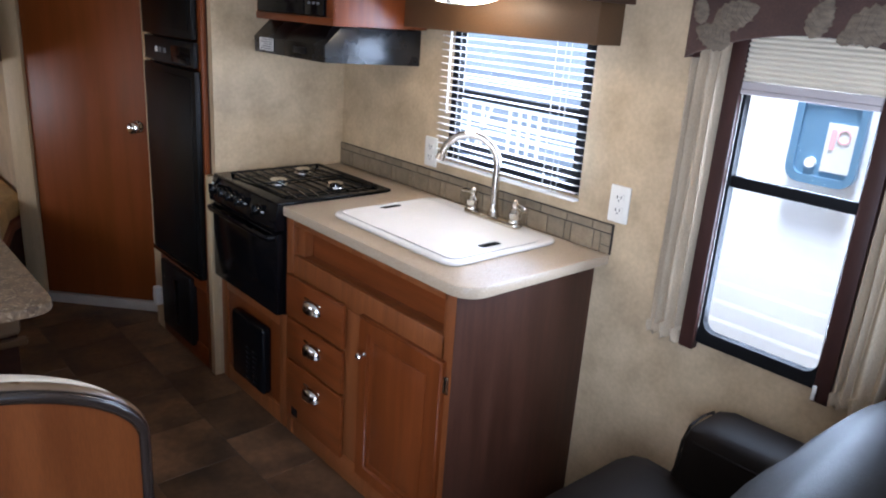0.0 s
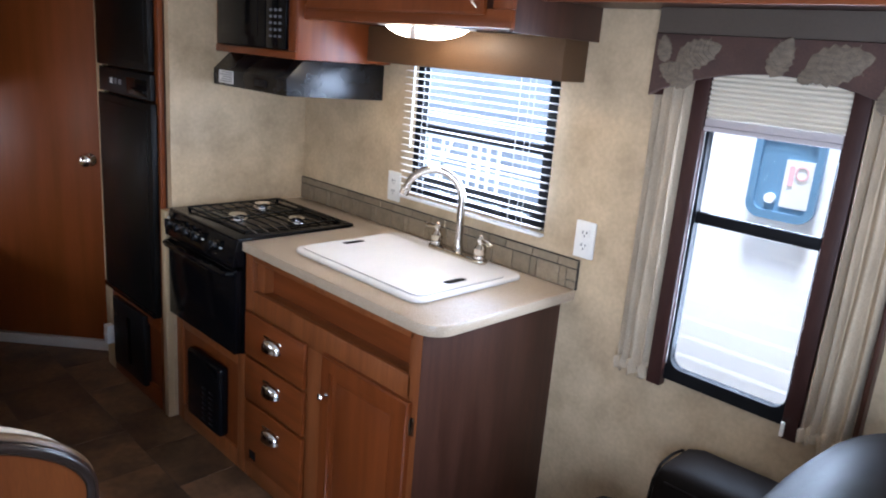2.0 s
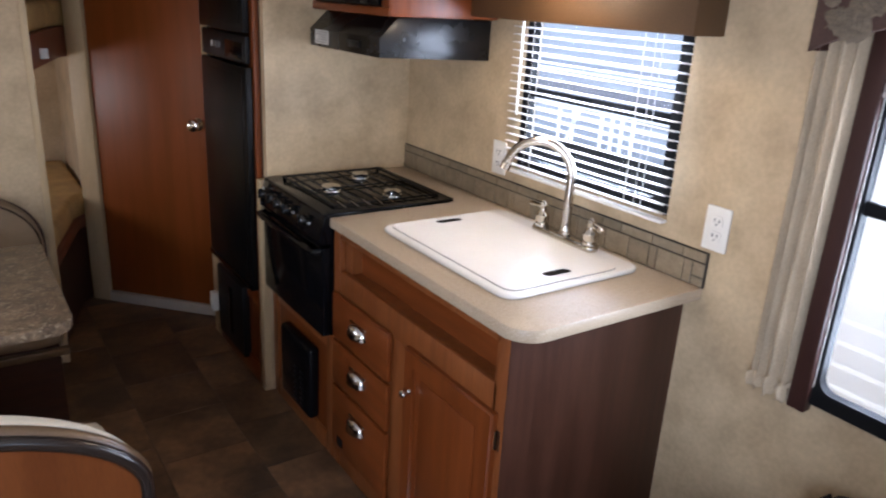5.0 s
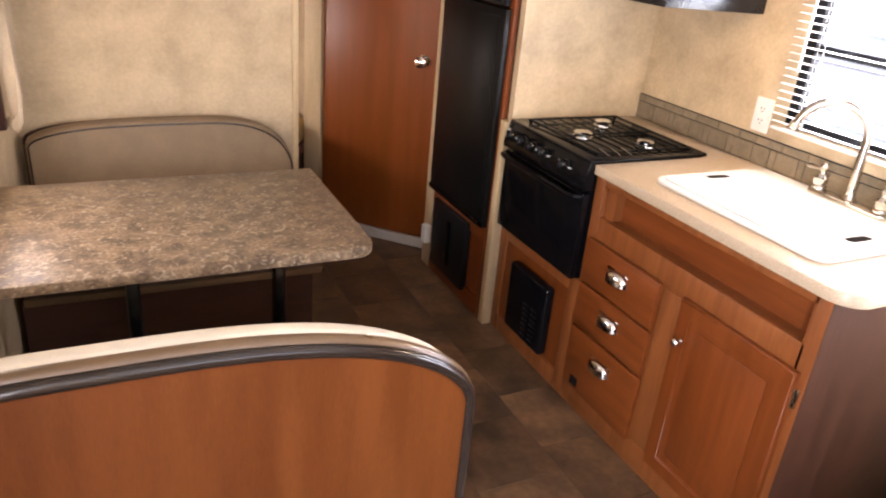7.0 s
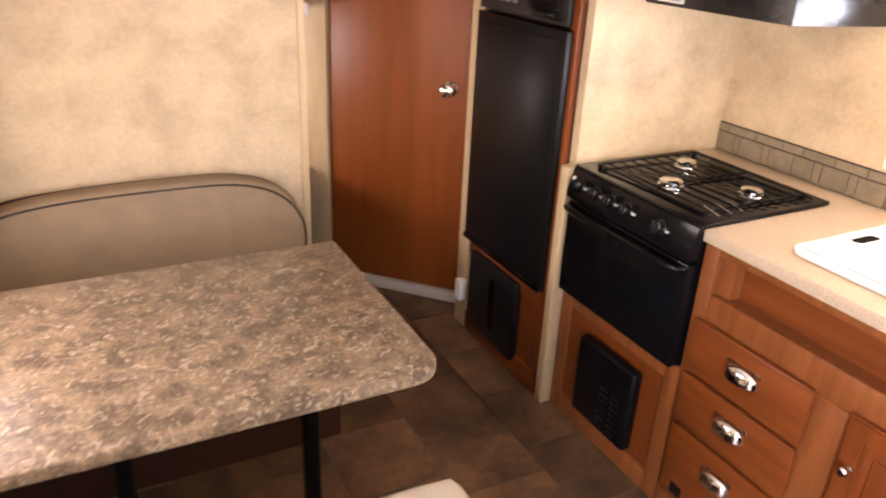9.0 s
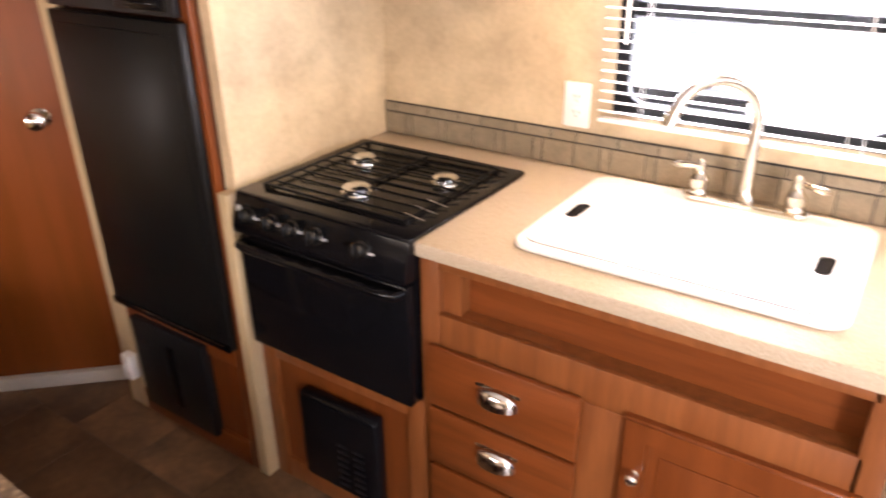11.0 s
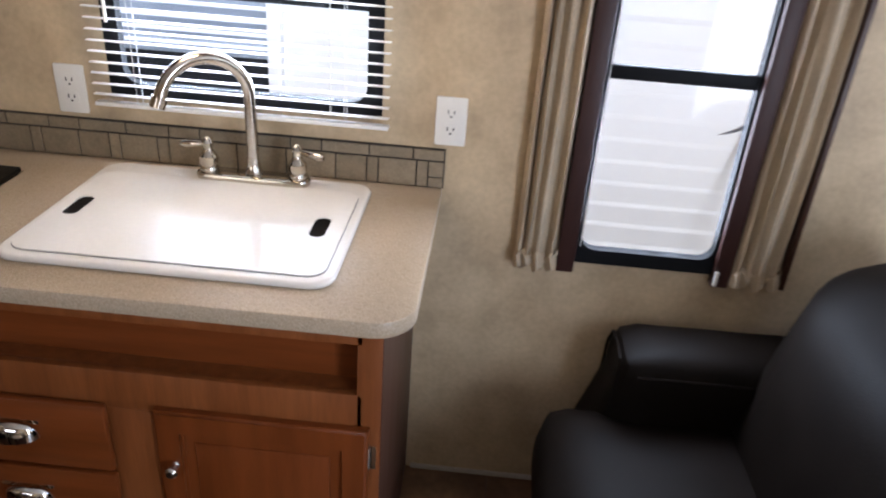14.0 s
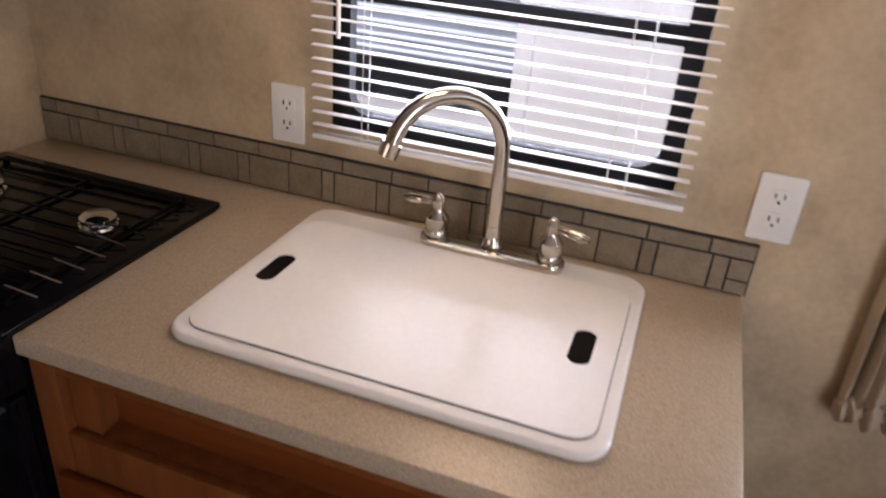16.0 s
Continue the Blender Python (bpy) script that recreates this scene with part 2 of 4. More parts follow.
def prism(bm, pts, axis, a, b, bev=0.0, seg=2):
    """A polygon of the two other axes, drawn along one axis from a to b."""
    def at(p, w):
        return (w, p[0], p[1]) if axis == "x" else (p[0], w, p[1]) if axis == "y" else (p[0], p[1], w)
    lo, hi = [bm.verts.new(at(p, a)) for p in pts], [bm.verts.new(at(p, b)) for p in pts]
    n = len(pts)
    fs = [bm.faces.new(lo), bm.faces.new(hi[::-1])]
    fs += [bm.faces.new((lo[(i + 1) % n], lo[i], hi[i], hi[(i + 1) % n])) for i in range(n)]
    bmesh.ops.recalc_face_normals(bm, faces=fs)
    if bev:
        es = list({e for f in fs[:2] for e in f.edges})
        bmesh.ops.bevel(bm, geom=es, offset=bev, segments=seg, profile=0.5, affect="EDGES")
    return bm


def rrect(a0, a1, b0, b1, r, n=6, corners=(1, 1, 1, 1)):
    """A rounded rectangle; corners from low-low on, counter-clockwise."""
    out = []
    for k, (ca, cb, s) in enumerate(((a0, b0, 180), (a1, b0, 270), (a1, b1, 0), (a0, b1, 90))):
        rr = r if corners[k] else 0
        ma, mb = (ca + rr if ca == a0 else ca - rr), (cb + rr if cb == b0 else cb - rr)
        out += [(ma + rr * math.cos(radians(s + 90 * i / n)), mb + rr * math.sin(radians(s + 90 * i / n))) for i in range(n + 1)] if rr else [(ca, cb)]
    return out


def ring(bm, outer, inner, axis, a, b):
    """A frame between two loops with the same number of points, along one axis from a to b."""
    def at(p, w):
        return (w, p[0], p[1]) if axis == "x" else (p[0], w, p[1]) if axis == "y" else (p[0], p[1], w)
    n = len(outer)
    o0, o1, i0, i1 = ([bm.verts.new(at(p, w)) for p in q] for q, w in ((outer, a), (outer, b), (inner, a), (inner, b)))
    fs = []
    for k in range(n):
        j = (k + 1) % n
        for q in ((o0[k], o0[j], i0[j], i0[k]), (o1[j], o1[k], i1[k], i1[j]), (o0[j], o0[k], o1[k], o1[j]), (i0[k], i0[j], i1[j], i1[k])):
            fs.append(bm.faces.new(q))
    bmesh.ops.recalc_face_normals(bm, faces=fs)
    return bm


def rod(bm, p0, p1, r0, r1=None, seg=12):
    p0, p1 = Vector(p0), Vector(p1)
    d = p1 - p0
    bmesh.ops.create_cone(bm, cap_ends=True, segments=seg, radius1=r0, radius2=r0 if r1 is None else r1, depth=d.length, matrix=Matrix.Translation((p0 + p1) / 2) @ d.to_track_quat("Z", "Y").to_matrix().to_4x4())
    return bm


def tube(bm, pts, rs, seg=12):
    pts = [Vector(p) for p in pts]
    loops, side = [], None
    for i, p in enumerate(pts):
        d = (pts[min(i + 1, len(pts) - 1)] - pts[max(i - 1, 0)]).normalized()
        if side is None:
            side = d.orthogonal().normalized()
        side = (side - d * side.dot(d)).normalized()
        up = d.cross(side)
        r = rs[i] if isinstance(rs, (list, tuple)) else rs
        loops.append([bm.verts.new(p + r * (math.cos(a) * side + math.sin(a) * up)) for a in (2 * math.pi * k / seg for k in range(seg))])
    for u, v in zip(loops, loops[1:]):
        for k in range(seg):
            bm.faces.new((u[k], u[(k + 1) % seg], v[(k + 1) % seg], v[k]))
    bm.faces.new(loops[0][::-1])
    bm.faces.new(loops[-1])
    bmesh.ops.recalc_face_normals(bm, faces=bm.faces[:])
    return bm


def lathe(bm, prof, m, seg=20):
    """Profile rows of radius and height, turned about m's z axis."""
    loops = [[bm.verts.new(m @ Vector((r * math.cos(2 * math.pi * k / seg), r * math.sin(2 * math.pi * k / seg), h))) for k in range(seg)] for r, h in prof]
    for u, v in zip(loops, loops[1:]):
        for k in range(seg):
            bm.faces.new((u[k], u[(k + 1) % seg], v[(k + 1) % seg], v[k]))
    bm.faces.new(loops[0][::-1])
    bm.faces.new(loops[-1])
    bmesh.ops.recalc_face_normals(bm, faces=bm.faces[:])
    return bm


def mesh_of(name, bm, material, smooth=True):
    me = bpy.data.meshes.new(name)
    bm.to_mesh(me)
    bm.free()
    me.materials.append(material)
    if smooth:
        me.shade_smooth()
        me.set_sharp_from_angle(angle=radians(35))
    return me


def thing(name, loc, label, category, group="", kind=""):
    ob = new(name)
    ob.empty_display_size = 0.05
    ob.location = loc
    return tagged(ob, label, category, group, kind)


def part(name, bm, material, parent=None, label="", smooth=True):
    ob = new(name, mesh_of(name, bm, material, smooth))
    if parent is not None:
        ob.parent = parent
        if parent.type == "EMPTY":
            ob.matrix_parent_inverse = Matrix.Translation(parent.location).inverted()
    return tagged(ob, label)


def solo(name, bm, material, label, category, kind="", smooth=True):
    return tagged(part(name, bm, material, None, "", smooth), label, category, "", kind)


def structure(name, bm, material, label=""):
    return tagged(part(name, bm, material), label, "", "", "structure")


def wall_with_holes(bm, axis, a, b, u0, u1, v0, v1, holes):
    """A slab across one axis from a to b, over u and v, with rectangular holes of u0, u1, v0, v1."""
    us = sorted({u0, u1, *(h[0] for h in holes), *(h[1] for h in holes)})
    for p, q in zip(us, us[1:]):
        cuts = sorted((h[2], h[3]) for h in holes if h[0] <= p and q <= h[1])
        low = v0
        for c, d in cuts + [(v1, v1)]:
            if c > low:
                box(bm, a, b, p, q, low, c) if axis == "x" else box(bm, p, q, a, b, low, c)
            low = d
    return bm


# ---------------------------------------------------------------- structure
WR, WL, WF, WB, TOP = 1.84, -0.505, -1.35, 5.0, 2.02
WX = -1.1
K0, K1, KZ0, KZ1 = 1.45, 2.095, 1.065, 1.62      # kitchen window
S0, S1, SZ0, SZ1 = 0.585, 0.985, 0.747, 1.62      # sofa window
D0, D1, DZ0, DZ1 = 2.02, 3.085, 0.90, 1.50        # dinette window
SLANT = Matrix.Translation((-0.505, 3.46, 0)) @ Matrix.Rotation(radians(-5.5), 4, "Z") @ Matrix.Translation((0.505, -3.46, 0))


def slanted(ob):
    """Turns what stands on the dinette wall with that wall."""
    ob.matrix_basis = SLANT @ ob.matrix_basis
    return ob


structure("wall_right", wall_with_holes(bmesh.new(), "x", WR, WR + 0.06, WF, WB, 0, TOP, [(K0, K1, KZ0, KZ1), (S0, S1, SZ0, SZ1)]), M_WALL, "tan mottled vinyl wallpaper wall with two windows")
slanted(structure("wall_left", wall_with_holes(bmesh.new(), "x", WL - 0.04, WL, WF - 0.1, WB + 0.1, 0, TOP, [(-0.8, 0.0, 0.0, 1.86), (D0, D1, DZ0, DZ1), (3.9, 4.55, 0.75, 1.12)]), M_WALL, "tan mottled wallpaper wall beside the dinette"))
# unseen extra thickness, added so the window head blocks the sun
slanted(structure("wall_left_sunblock", wall_with_holes(bmesh.new(), "x", WL - 0.14, WL - 0.0405, WF - 0.1, WB + 0.1, 0, TOP, [(-0.8, 0.0, 0.0, 1.86), (D0 - 0.2, D1 + 0.4, DZ0 - 0.1, DZ1), (3.9, 4.55, 0.75, 1.12)]), M_SIDING, "added white outer slab that keeps sun off the table"))
structure("wall_front", wall_with_holes(bmesh.new(), "y", WF - 0.06, WF, WX, WR + 0.06, 0, TOP, [(-0.25, 1.45, 0.95, 1.75)]), M_WALL, "tan wallpaper wall with an added window opening")
structure("wall_back", bx(-0.40, WR + 0.06, WB, WB + 0.05, 0, TOP), M_WALL, "tan wallpaper wall behind the bunks")
structure("wall_range", bx(1.225, WR, 2.82, 2.855, 0, TOP), M_WALL, "tan wallpaper partition between range and fridge")
structure("wall_dinette", bx(WL - 0.02, 0.522, 3.46, 3.495, 0, TOP), M_WALL, "tan wallpaper partition behind the dinette bench")
OUTLINE = [(-1.0, WF - 0.06), (WR + 0.06, WF - 0.06), (WR + 0.06, WB + 0.05), (-0.385, WB + 0.05)]
structure("ceiling", prism(bmesh.new(), OUTLINE, "z", TOP, TOP + 0.05), M_CEIL, "plain off-white ceiling panel")
structure("trim_dinette", bx(0.522, 0.548, 3.452, 3.503, 0, TOP, 0.004), M_JAMB, "pale wood edge trim on the dinette partition")
structure("trim_range", bx(1.195, 1.225, 2.818, 2.857, 0, 0.905, 0.003), M_JAMB, "pale edge trim beside the range")
baseboard = structure("baseboard", bx(WR - 0.008, WR, 0.9, 1.335, 0, 0.014, 0.002), M_THRESH, "thin pale floor moulding along the wall")

# angled door wall and its door
A0, A1 = Vector((0.80, 4.115, 0)), Vector((1.30, 3.59, 0))
dvec = (A1 - A0).normalized()
ang = math.degrees(math.atan2(dvec.y, dvec.x))
door_m = Matrix.Translation(A0) @ Matrix.Rotation(radians(ang), 4, "Z")
DL = (A1 - A0).length


def turned(ob, m):
    ob.matrix_basis = m
    return ob


door = thing("door_1", (0, 0, 0), "closed flat reddish-brown wood bathroom door set at an angle", "door", kind="structure")
part("door_leaf", bx(0.055, DL - 0.045, 0.004, 0.034, 0.055, 1.93, 0.003), M_DOORWOOD, door)
part("door_jamb", bx(-0.05, 0.05, -0.012, 0.04, 0, TOP, 0.004), M_JAMB, door, "pale wood jamb")
part("door_jamb", bx(DL - 0.04, DL, -0.012, 0.04, 0, TOP, 0.004), M_JAMB, door, "pale wood jamb")
part("door_head", bx(0.05, DL - 0.04, -0.008, 0.04, 1.935, TOP), M_JAMB, door, "pale wood head")
part("threshold", bx(0.05, DL - 0.04, -0.012, 0.05, 0, 0.05, 0.004), M_THRESH, door, "pale threshold strip")
bm = bmesh.new()
lathe(bm, [(0.001, 0), (0.030, 0), (0.030, 0.006), (0.012, 0.010), (0.011, 0.026), (0.022, 0.034), (0.029, 0.046), (0.027, 0.058), (0.014, 0.066), (0.001, 0.067)], Matrix.Translation((DL - 0.118, 0.004, 0.972)) @ Matrix.Rotation(radians(90), 4, "X"))
part("door_knob", bm, M_CHROME, door, "round polished door knob")
turned(door, door_m)
structure("wall_bath_side", bx(0.80, 0.835, 4.13, WB, 0, TOP), M_WALL, "tan wallpaper wall beside the bunks")
structure("wall_fridge_side", bx(1.28, 1.31, 3.50, 3.585, 0, TOP), M_JAMB, "pale filler beside the fridge cabinet")

# floor slab; its tiles come last
floor = structure("floor", prism(bmesh.new(), OUTLINE, "z", -0.05, -0.0025), M_GROUTF, "dark slate-look tile floor")


# windows
def frame_part(parent, x0, x1, a0, a1, b0, b1, w, r):
    return part("window_frame", ring(bmesh.new(), rrect(a0, a1, b0, b1, 0.012), rrect(a0 + w, a1 - w, b0 + w, b1 - w, r), "x", x0, x1), M_WFRAME, parent)


def window(name, x0, x1, a0, a1, b0, b1, w, r, rail, label, upright=None):
    win = thing(name, ((x0 + x1) / 2, (a0 + a1) / 2, b0), label, "", kind="structure")
    frame_part(win, x0, x1, a0, a1, b0, b1, w, r)
    if rail:
        part("rail", bx(x0 + 0.006, x1 - 0.006, a0 + w - 0.004, a1 - w + 0.004, rail - 0.016, rail + 0.016, 0.003), M_WFRAME, win)
    if upright:
        part("rail", bx(x0 + 0.006, x1 - 0.006, upright - 0.026, upright + 0.026, b0 + w - 0.004, b1 - w + 0.004, 0.003), M_WFRAME, win)
    xm = (x0 + x1) / 2
    cuts = [b0 + w, *([rail] if rail else []), b1 - w]
    for p, q in zip(cuts, cuts[1:]):
        g = part("pane", bx(xm - 0.002, xm + 0.002, a0 + w - 0.002, a1 - w + 0.002, p, q), M_GLASS, win)
        g.visible_shadow = False
    return win


window("window_1", 1.838, 1.864, K0 + 0.001, K1 - 0.001, KZ0 + 0.001, KZ1 - 0.001, 0.035, 0.04, 1.322, "black-framed kitchen window with rounded corners")
win2 = window("window_2", 1.825, 1.852, S0 + 0.001, S1 - 0.001, SZ0 + 0.001, SZ1 - 0.001, 0.038, 0.035, 1.224, "tall black-framed window with a crossbar")
slanted(window("window_3", WL - 0.012, WL + 0.012, D0 + 0.001, D1 - 0.001, DZ0 + 0.001, DZ1 - 0.001, 0.05, 0.04, None, "wide black-framed dinette window", 2.51))
# unseen window, added to go with the front fill lamp
win4 = thing("window_4", (0.6, WF, 0.95), "unseen black-framed front window, added for fill light", "", kind="structure")
part("window_frame", ring(bmesh.new(), rrect(-0.249, 1.449, 0.951, 1.749, 0.012), rrect(-0.21, 1.41, 0.99, 1.71, 0.03), "y", WF - 0.065, WF + 0.01), M_WFRAME, win4)
g = part("pane", bx(-0.212, 1.412, WF - 0.03, WF - 0.026, 0.988, 1.712), M_GLASS, win4)
g.visible_shadow = False

slanted(window("window_6", WL - 0.03, WL + 0.012, 3.901, 4.549, 0.751, 1.119, 0.03, 0.03, None, "small black-framed bunk window"))
# unseen doorway, added around the left fill lamp
entry = thing("door_2", (WL, -0.4, 0), "unseen entry doorway with a black frame, added for fill light", "door", kind="structure")
for y in (-0.8, -0.03):
    part("door_jamb", bx(WL - 0.04, WL + 0.012, y, y + 0.03, 0, 1.86, 0.003), M_WFRAME, entry)
part("door_head", bx(WL - 0.04, WL + 0.012, -0.77, -0.03, 1.83, 1.86, 0.003), M_WFRAME, entry)
part("door_sill", bx(WL - 0.04, WL + 0.012, -0.77, -0.03, 0.0, 0.03, 0.003), M_WFRAME, entry)
slanted(entry)

# ---------------------------------------------------------------- outside
ground = structure("ground", bx(-400, 400, -400, 400, -0.75, -0.7), M_GROUND, "pale gravel lot")
trailer = thing("neighbour_trailer", (3.4, -1.0, -0.7), "white ribbed travel trailer parked close outside the window", "trailer")
part("body", bx(2.47, 4.9, -6.0, 1.89, -0.25, 2.5, 0.02), M_SIDING, trailer)
part("skirt", bx(2.6, 4.8, -5.9, 1.8, -0.7, -0.25), M_BLACKM, trailer)
for i in range(36):
    z = -0.2 + i * 0.075
    part("siding_rib", prism(bmesh.new(), [(2.475, z), (2.475, z + 0.0748), (2.4722, z + 0.0745), (2.4695, z + 0.014), (2.4705, z + 0.003)], "y", -4.0, 1.86), M_SIDING, trailer)
part("corner_trim", bx(2.445, 2.475, 1.855, 1.9, -0.25, 2.5, 0.004), M_SIDING, trailer)
sign = thing("window_sign", (2.44, 0.9, 1.2), "blue-framed window with a white and red notice", "sign")
part("sign_frame", ring(bmesh.new(), rrect(0.845, 1.065, 1.15, 1.46, 0.05), rrect(0.867, 1.04, 1.178, 1.435, 0.03), "x", 2.425, 2.449), M_BLUE, sign)
part("sign_pane", bx(2.437, 2.446, 0.86, 1.05, 1.17, 1.44), M_BLUE, sign)
part("notice", bx(2.430, 2.4365, 0.868, 0.957, 1.198, 1.352), M_LABEL, sign, "white paper notice")
part("printed_mark", prism(bmesh.new(), rrect(0.926, 0.943, 1.268, 1.334, 0.006), "x", 2.4275, 2.4297), M_PINK, sign, "faded red printed mark")
part("printed_mark", ring(bmesh.new(), rrect(0.882, 0.922, 1.290, 1.336, 0.019), rrect(0.887, 0.917, 1.295, 1.331, 0.014), "x", 2.4275, 2.4297), M_PINK, sign, "red printed ring")
part("lock", rod(bmesh.new(), (2.437, 0.990, 1.219), (2.425, 0.990, 1.219), 0.017, seg=16), M_SIDING, sign, "round white lock")
part("cable", tube(bmesh.new(), [(2.46 - 0.26 * u, 0.40 + 0.16 * u, 0.93 + 0.015 * (1 - u) ** 2 + 0.062 * u) for u in (0, 0.25, 0.5, 0.75, 1)], [0.007, 0.006, 0.005, 0.003, 0.001], 6), M_BLACKM, trailer, "thin black cable end")
far = thing("far_trailer", (8.5, 9, -0.7), "long pale trailer with dark windows across the lot", "trailer")
part("body", bx(7.5, 9.9, 2.6, 14, -0.25, 2.6, 0.05), M_FARSIDE, far)
part("stripe", bx(7.49, 7.5, 2.7, 13.9, 0.45, 0.55), M_PRINT, far, "grey stripe")
for y in (4.2, 9.7, 11.6):
    part("window", prism(bmesh.new(), rrect(y, y + 1.0, 1.0, 1.7, 0.1), "x", 7.485, 7.5), M_BLACK, far, "dark tinted window")
for z in (-0.15, -0.02, 0.11, 0.24, 0.37, 0.7, 0.85, 1.8, 1.93, 2.06, 2.19, 2.32):
    part("siding_rib", bx(7.488, 7.501, 2.65, 13.95, z, z + 0.03), M_SIDING, far)
for y0, y1 in ((7.90, 7.90), (7.62, 7.62), (7.42, 7.74), (7.08, 7.08), (6.89, 6.89), (6.72, 6.72), (6.53, 6.53)):
    part("lettering_bar", prism(bmesh.new(), [(y1 - 0.03, -0.25), (y1 + 0.03, -0.25), (y0 + 0.03, 0.40), (y0 - 0.03, 0.40)], "x", 7.478, 7.487), M_SIDING, far, "white painted bar")
part("skirt", bx(7.7, 9.7, 2.8, 13.8, -0.7, -0.25), M_BLACKM, far)

# ---------------------------------------------------------------- kitchen run
FX = 1.236     # face of the cabinet frames


def framed_door(parent, x, y0, y1, z0, z1, name="cabinet_door", m=None, rail=0.052):
    """A raised-frame door whose face looks to -x."""
    d = part(name, ring(bmesh.new(), [(y0, z0), (y1, z0), (y1, z1), (y0, z1)], [(y0 + rail, z0 + rail), (y1 - rail, z0 + rail), (y1 - rail, z1 - rail), (y0 + rail, z1 - rail)], "x", x - 0.019, x - 0.001), m or M_WOOD, parent)
    bmesh_in = bmesh.new()
    bmesh_in.from_mesh(d.data)
    bmesh.ops.bevel(bmesh_in, geom=[e for e in bmesh_in.edges if all(abs(v.co.x - (x - 0.019)) < 1e-4 for v in e.verts) and abs(e.calc_face_angle(0)) > 0.5], offset=0.005, segments=2, affect="EDGES")
    bmesh_in.to_mesh(d.data)
    bmesh_in.free()
    p = part("panel", bx(x - 0.010, x - 0.003, y0 + rail - 0.002, y1 - rail + 0.002, z0 + rail - 0.002, z1 - rail + 0.002), m or M_WOOD, d)
    part("panel_field", bx(x - 0.0125, x - 0.0095, y0 + rail + 0.02, y1 - rail - 0.02, z0 + rail + 0.02, z1 - rail - 0.02, 0.0025), m or M_WOOD, d)
    return d


def cup_pull(parent, x, y, z, w=0.050, h=0.034, d=0.030):
    bm = bmesh.new()
    rows = []
    for i in range(9):
        a = math.pi * i / 8
        row = []
        for j in range(6):
            b = math.pi / 2 * j / 5
            row.append(bm.verts.new((x - d * math.sin(a) * math.cos(b * 0.75) * 1.0, y + w * math.cos(a), z - 0.008 + h * math.sin(a) ** 0.7 * math.sin(b) - 0.006 * (1 - math.sin(b)))))
        rows.append(row)
    for u, v in zip(rows, rows[1:]):
        for j in range(5):
            bm.faces.new((u[j], u[j + 1], v[j + 1], v[j]))
    bmesh.ops.remove_doubles(bm, verts=bm.verts[:], dist=1e-5)
    bmesh.ops.recalc_face_normals(bm, faces=bm.faces[:])
    bmesh.ops.solidify(bm, geom=bm.faces[:], thickness=0.0015)
    prism(bm, rrect(y - w - 0.004, y + w + 0.004, z + 0.018, z + 0.027, 0.004), "x", x - 0.002, x + 0.0005)
    return part("cup_pull", bm, M_CHROME, parent, "polished cup pull")


def knob(parent, x, y, z, r=0.012):
    bm = lathe(bmesh.new(), [(0.001, 0), (r * 0.7, 0), (r * 0.45, 0.006), (r * 0.45, 0.012), (r, 0.017), (r * 1.05, 0.023), (r * 0.7, 0.028), (0.001, 0.029)], Matrix.Translation((x, y, z)) @ Matrix.Rotation(radians(-90), 4, "Y"), 16)
    return part("knob", bm, M_CHROME, parent, "small polished knob")


def hinge(parent, x, y, z):
    bm = bx(x - 0.003, x, y - 0.014, y - 0.002, z - 0.028, z + 0.028, 0.001)
    rod(bm, (x - 0.004, y, z - 0.026), (x - 0.004, y, z + 0.026), 0.0045, seg=8)
    return part("hinge", bm, M_NICKEL, parent, "small polished hinge")


cab = thing("sink_cabinet", (1.54, 1.8, 0), "reddish cherry wood sink base cabinet with drawers and a door", "cabinet")
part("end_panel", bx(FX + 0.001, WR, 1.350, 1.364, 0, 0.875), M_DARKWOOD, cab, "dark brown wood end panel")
part("carcass", bx(FX + 0.02, WR, 1.364, 2.255, 0.05, 0.70), M_DARKWOOD, cab)
part("toe_kick", bx(FX + 0.03, FX + 0.05, 1.349, 2.255, 0, 0.05), M_BLACKM, cab)
part("stile", bx(FX, FX + 0.019, 1.351, 1.397, 0.0, 0.875, 0.002), M_FRAME, cab)
part("stile", bx(FX, FX + 0.019, 2.215, 2.262, 0.0, 0.875, 0.002), M_FRAME, cab)
part("stile", bx(FX, FX + 0.019, 1.752, 1.885, 0.098, 0.655, 0.002), M_FRAME, cab)
part("frame_back", bx(FX + 0.004, FX + 0.018, 1.885, 2.216, 0.098, 0.655), M_FRAME, cab)
part("rail", bx(FX, FX + 0.019, 1.386, 2.215, 0.655, 0.742, 0.002), M_FRAME, cab)
part("rail", bx(FX, FX + 0.019, 1.386, 2.215, 0.852, 0.875, 0.002), M_FRAME, cab)
part("rail", bx(FX, FX + 0.019, 1.386, 2.215, 0.0, 0.098, 0.002), M_FRAME, cab)
part("recessed_panel", bx(FX + 0.055, FX + 0.062, 1.386, 2.215, 0.735, 0.875), M_WOODH, cab)
part("recess_floor", bx(FX + 0.019, FX + 0.062, 1.386, 2.215, 0.70, 0.741), M_FRAME, cab)
part("recess_side", bx(FX + 0.019, FX + 0.056, 2.17, 2.216, 0.741, 0.875), M_FRAME, cab)
part("recess_side", bx(FX + 0.019, FX + 0.056, 1.382, 1.390, 0.741, 0.875), M_FRAME, cab)
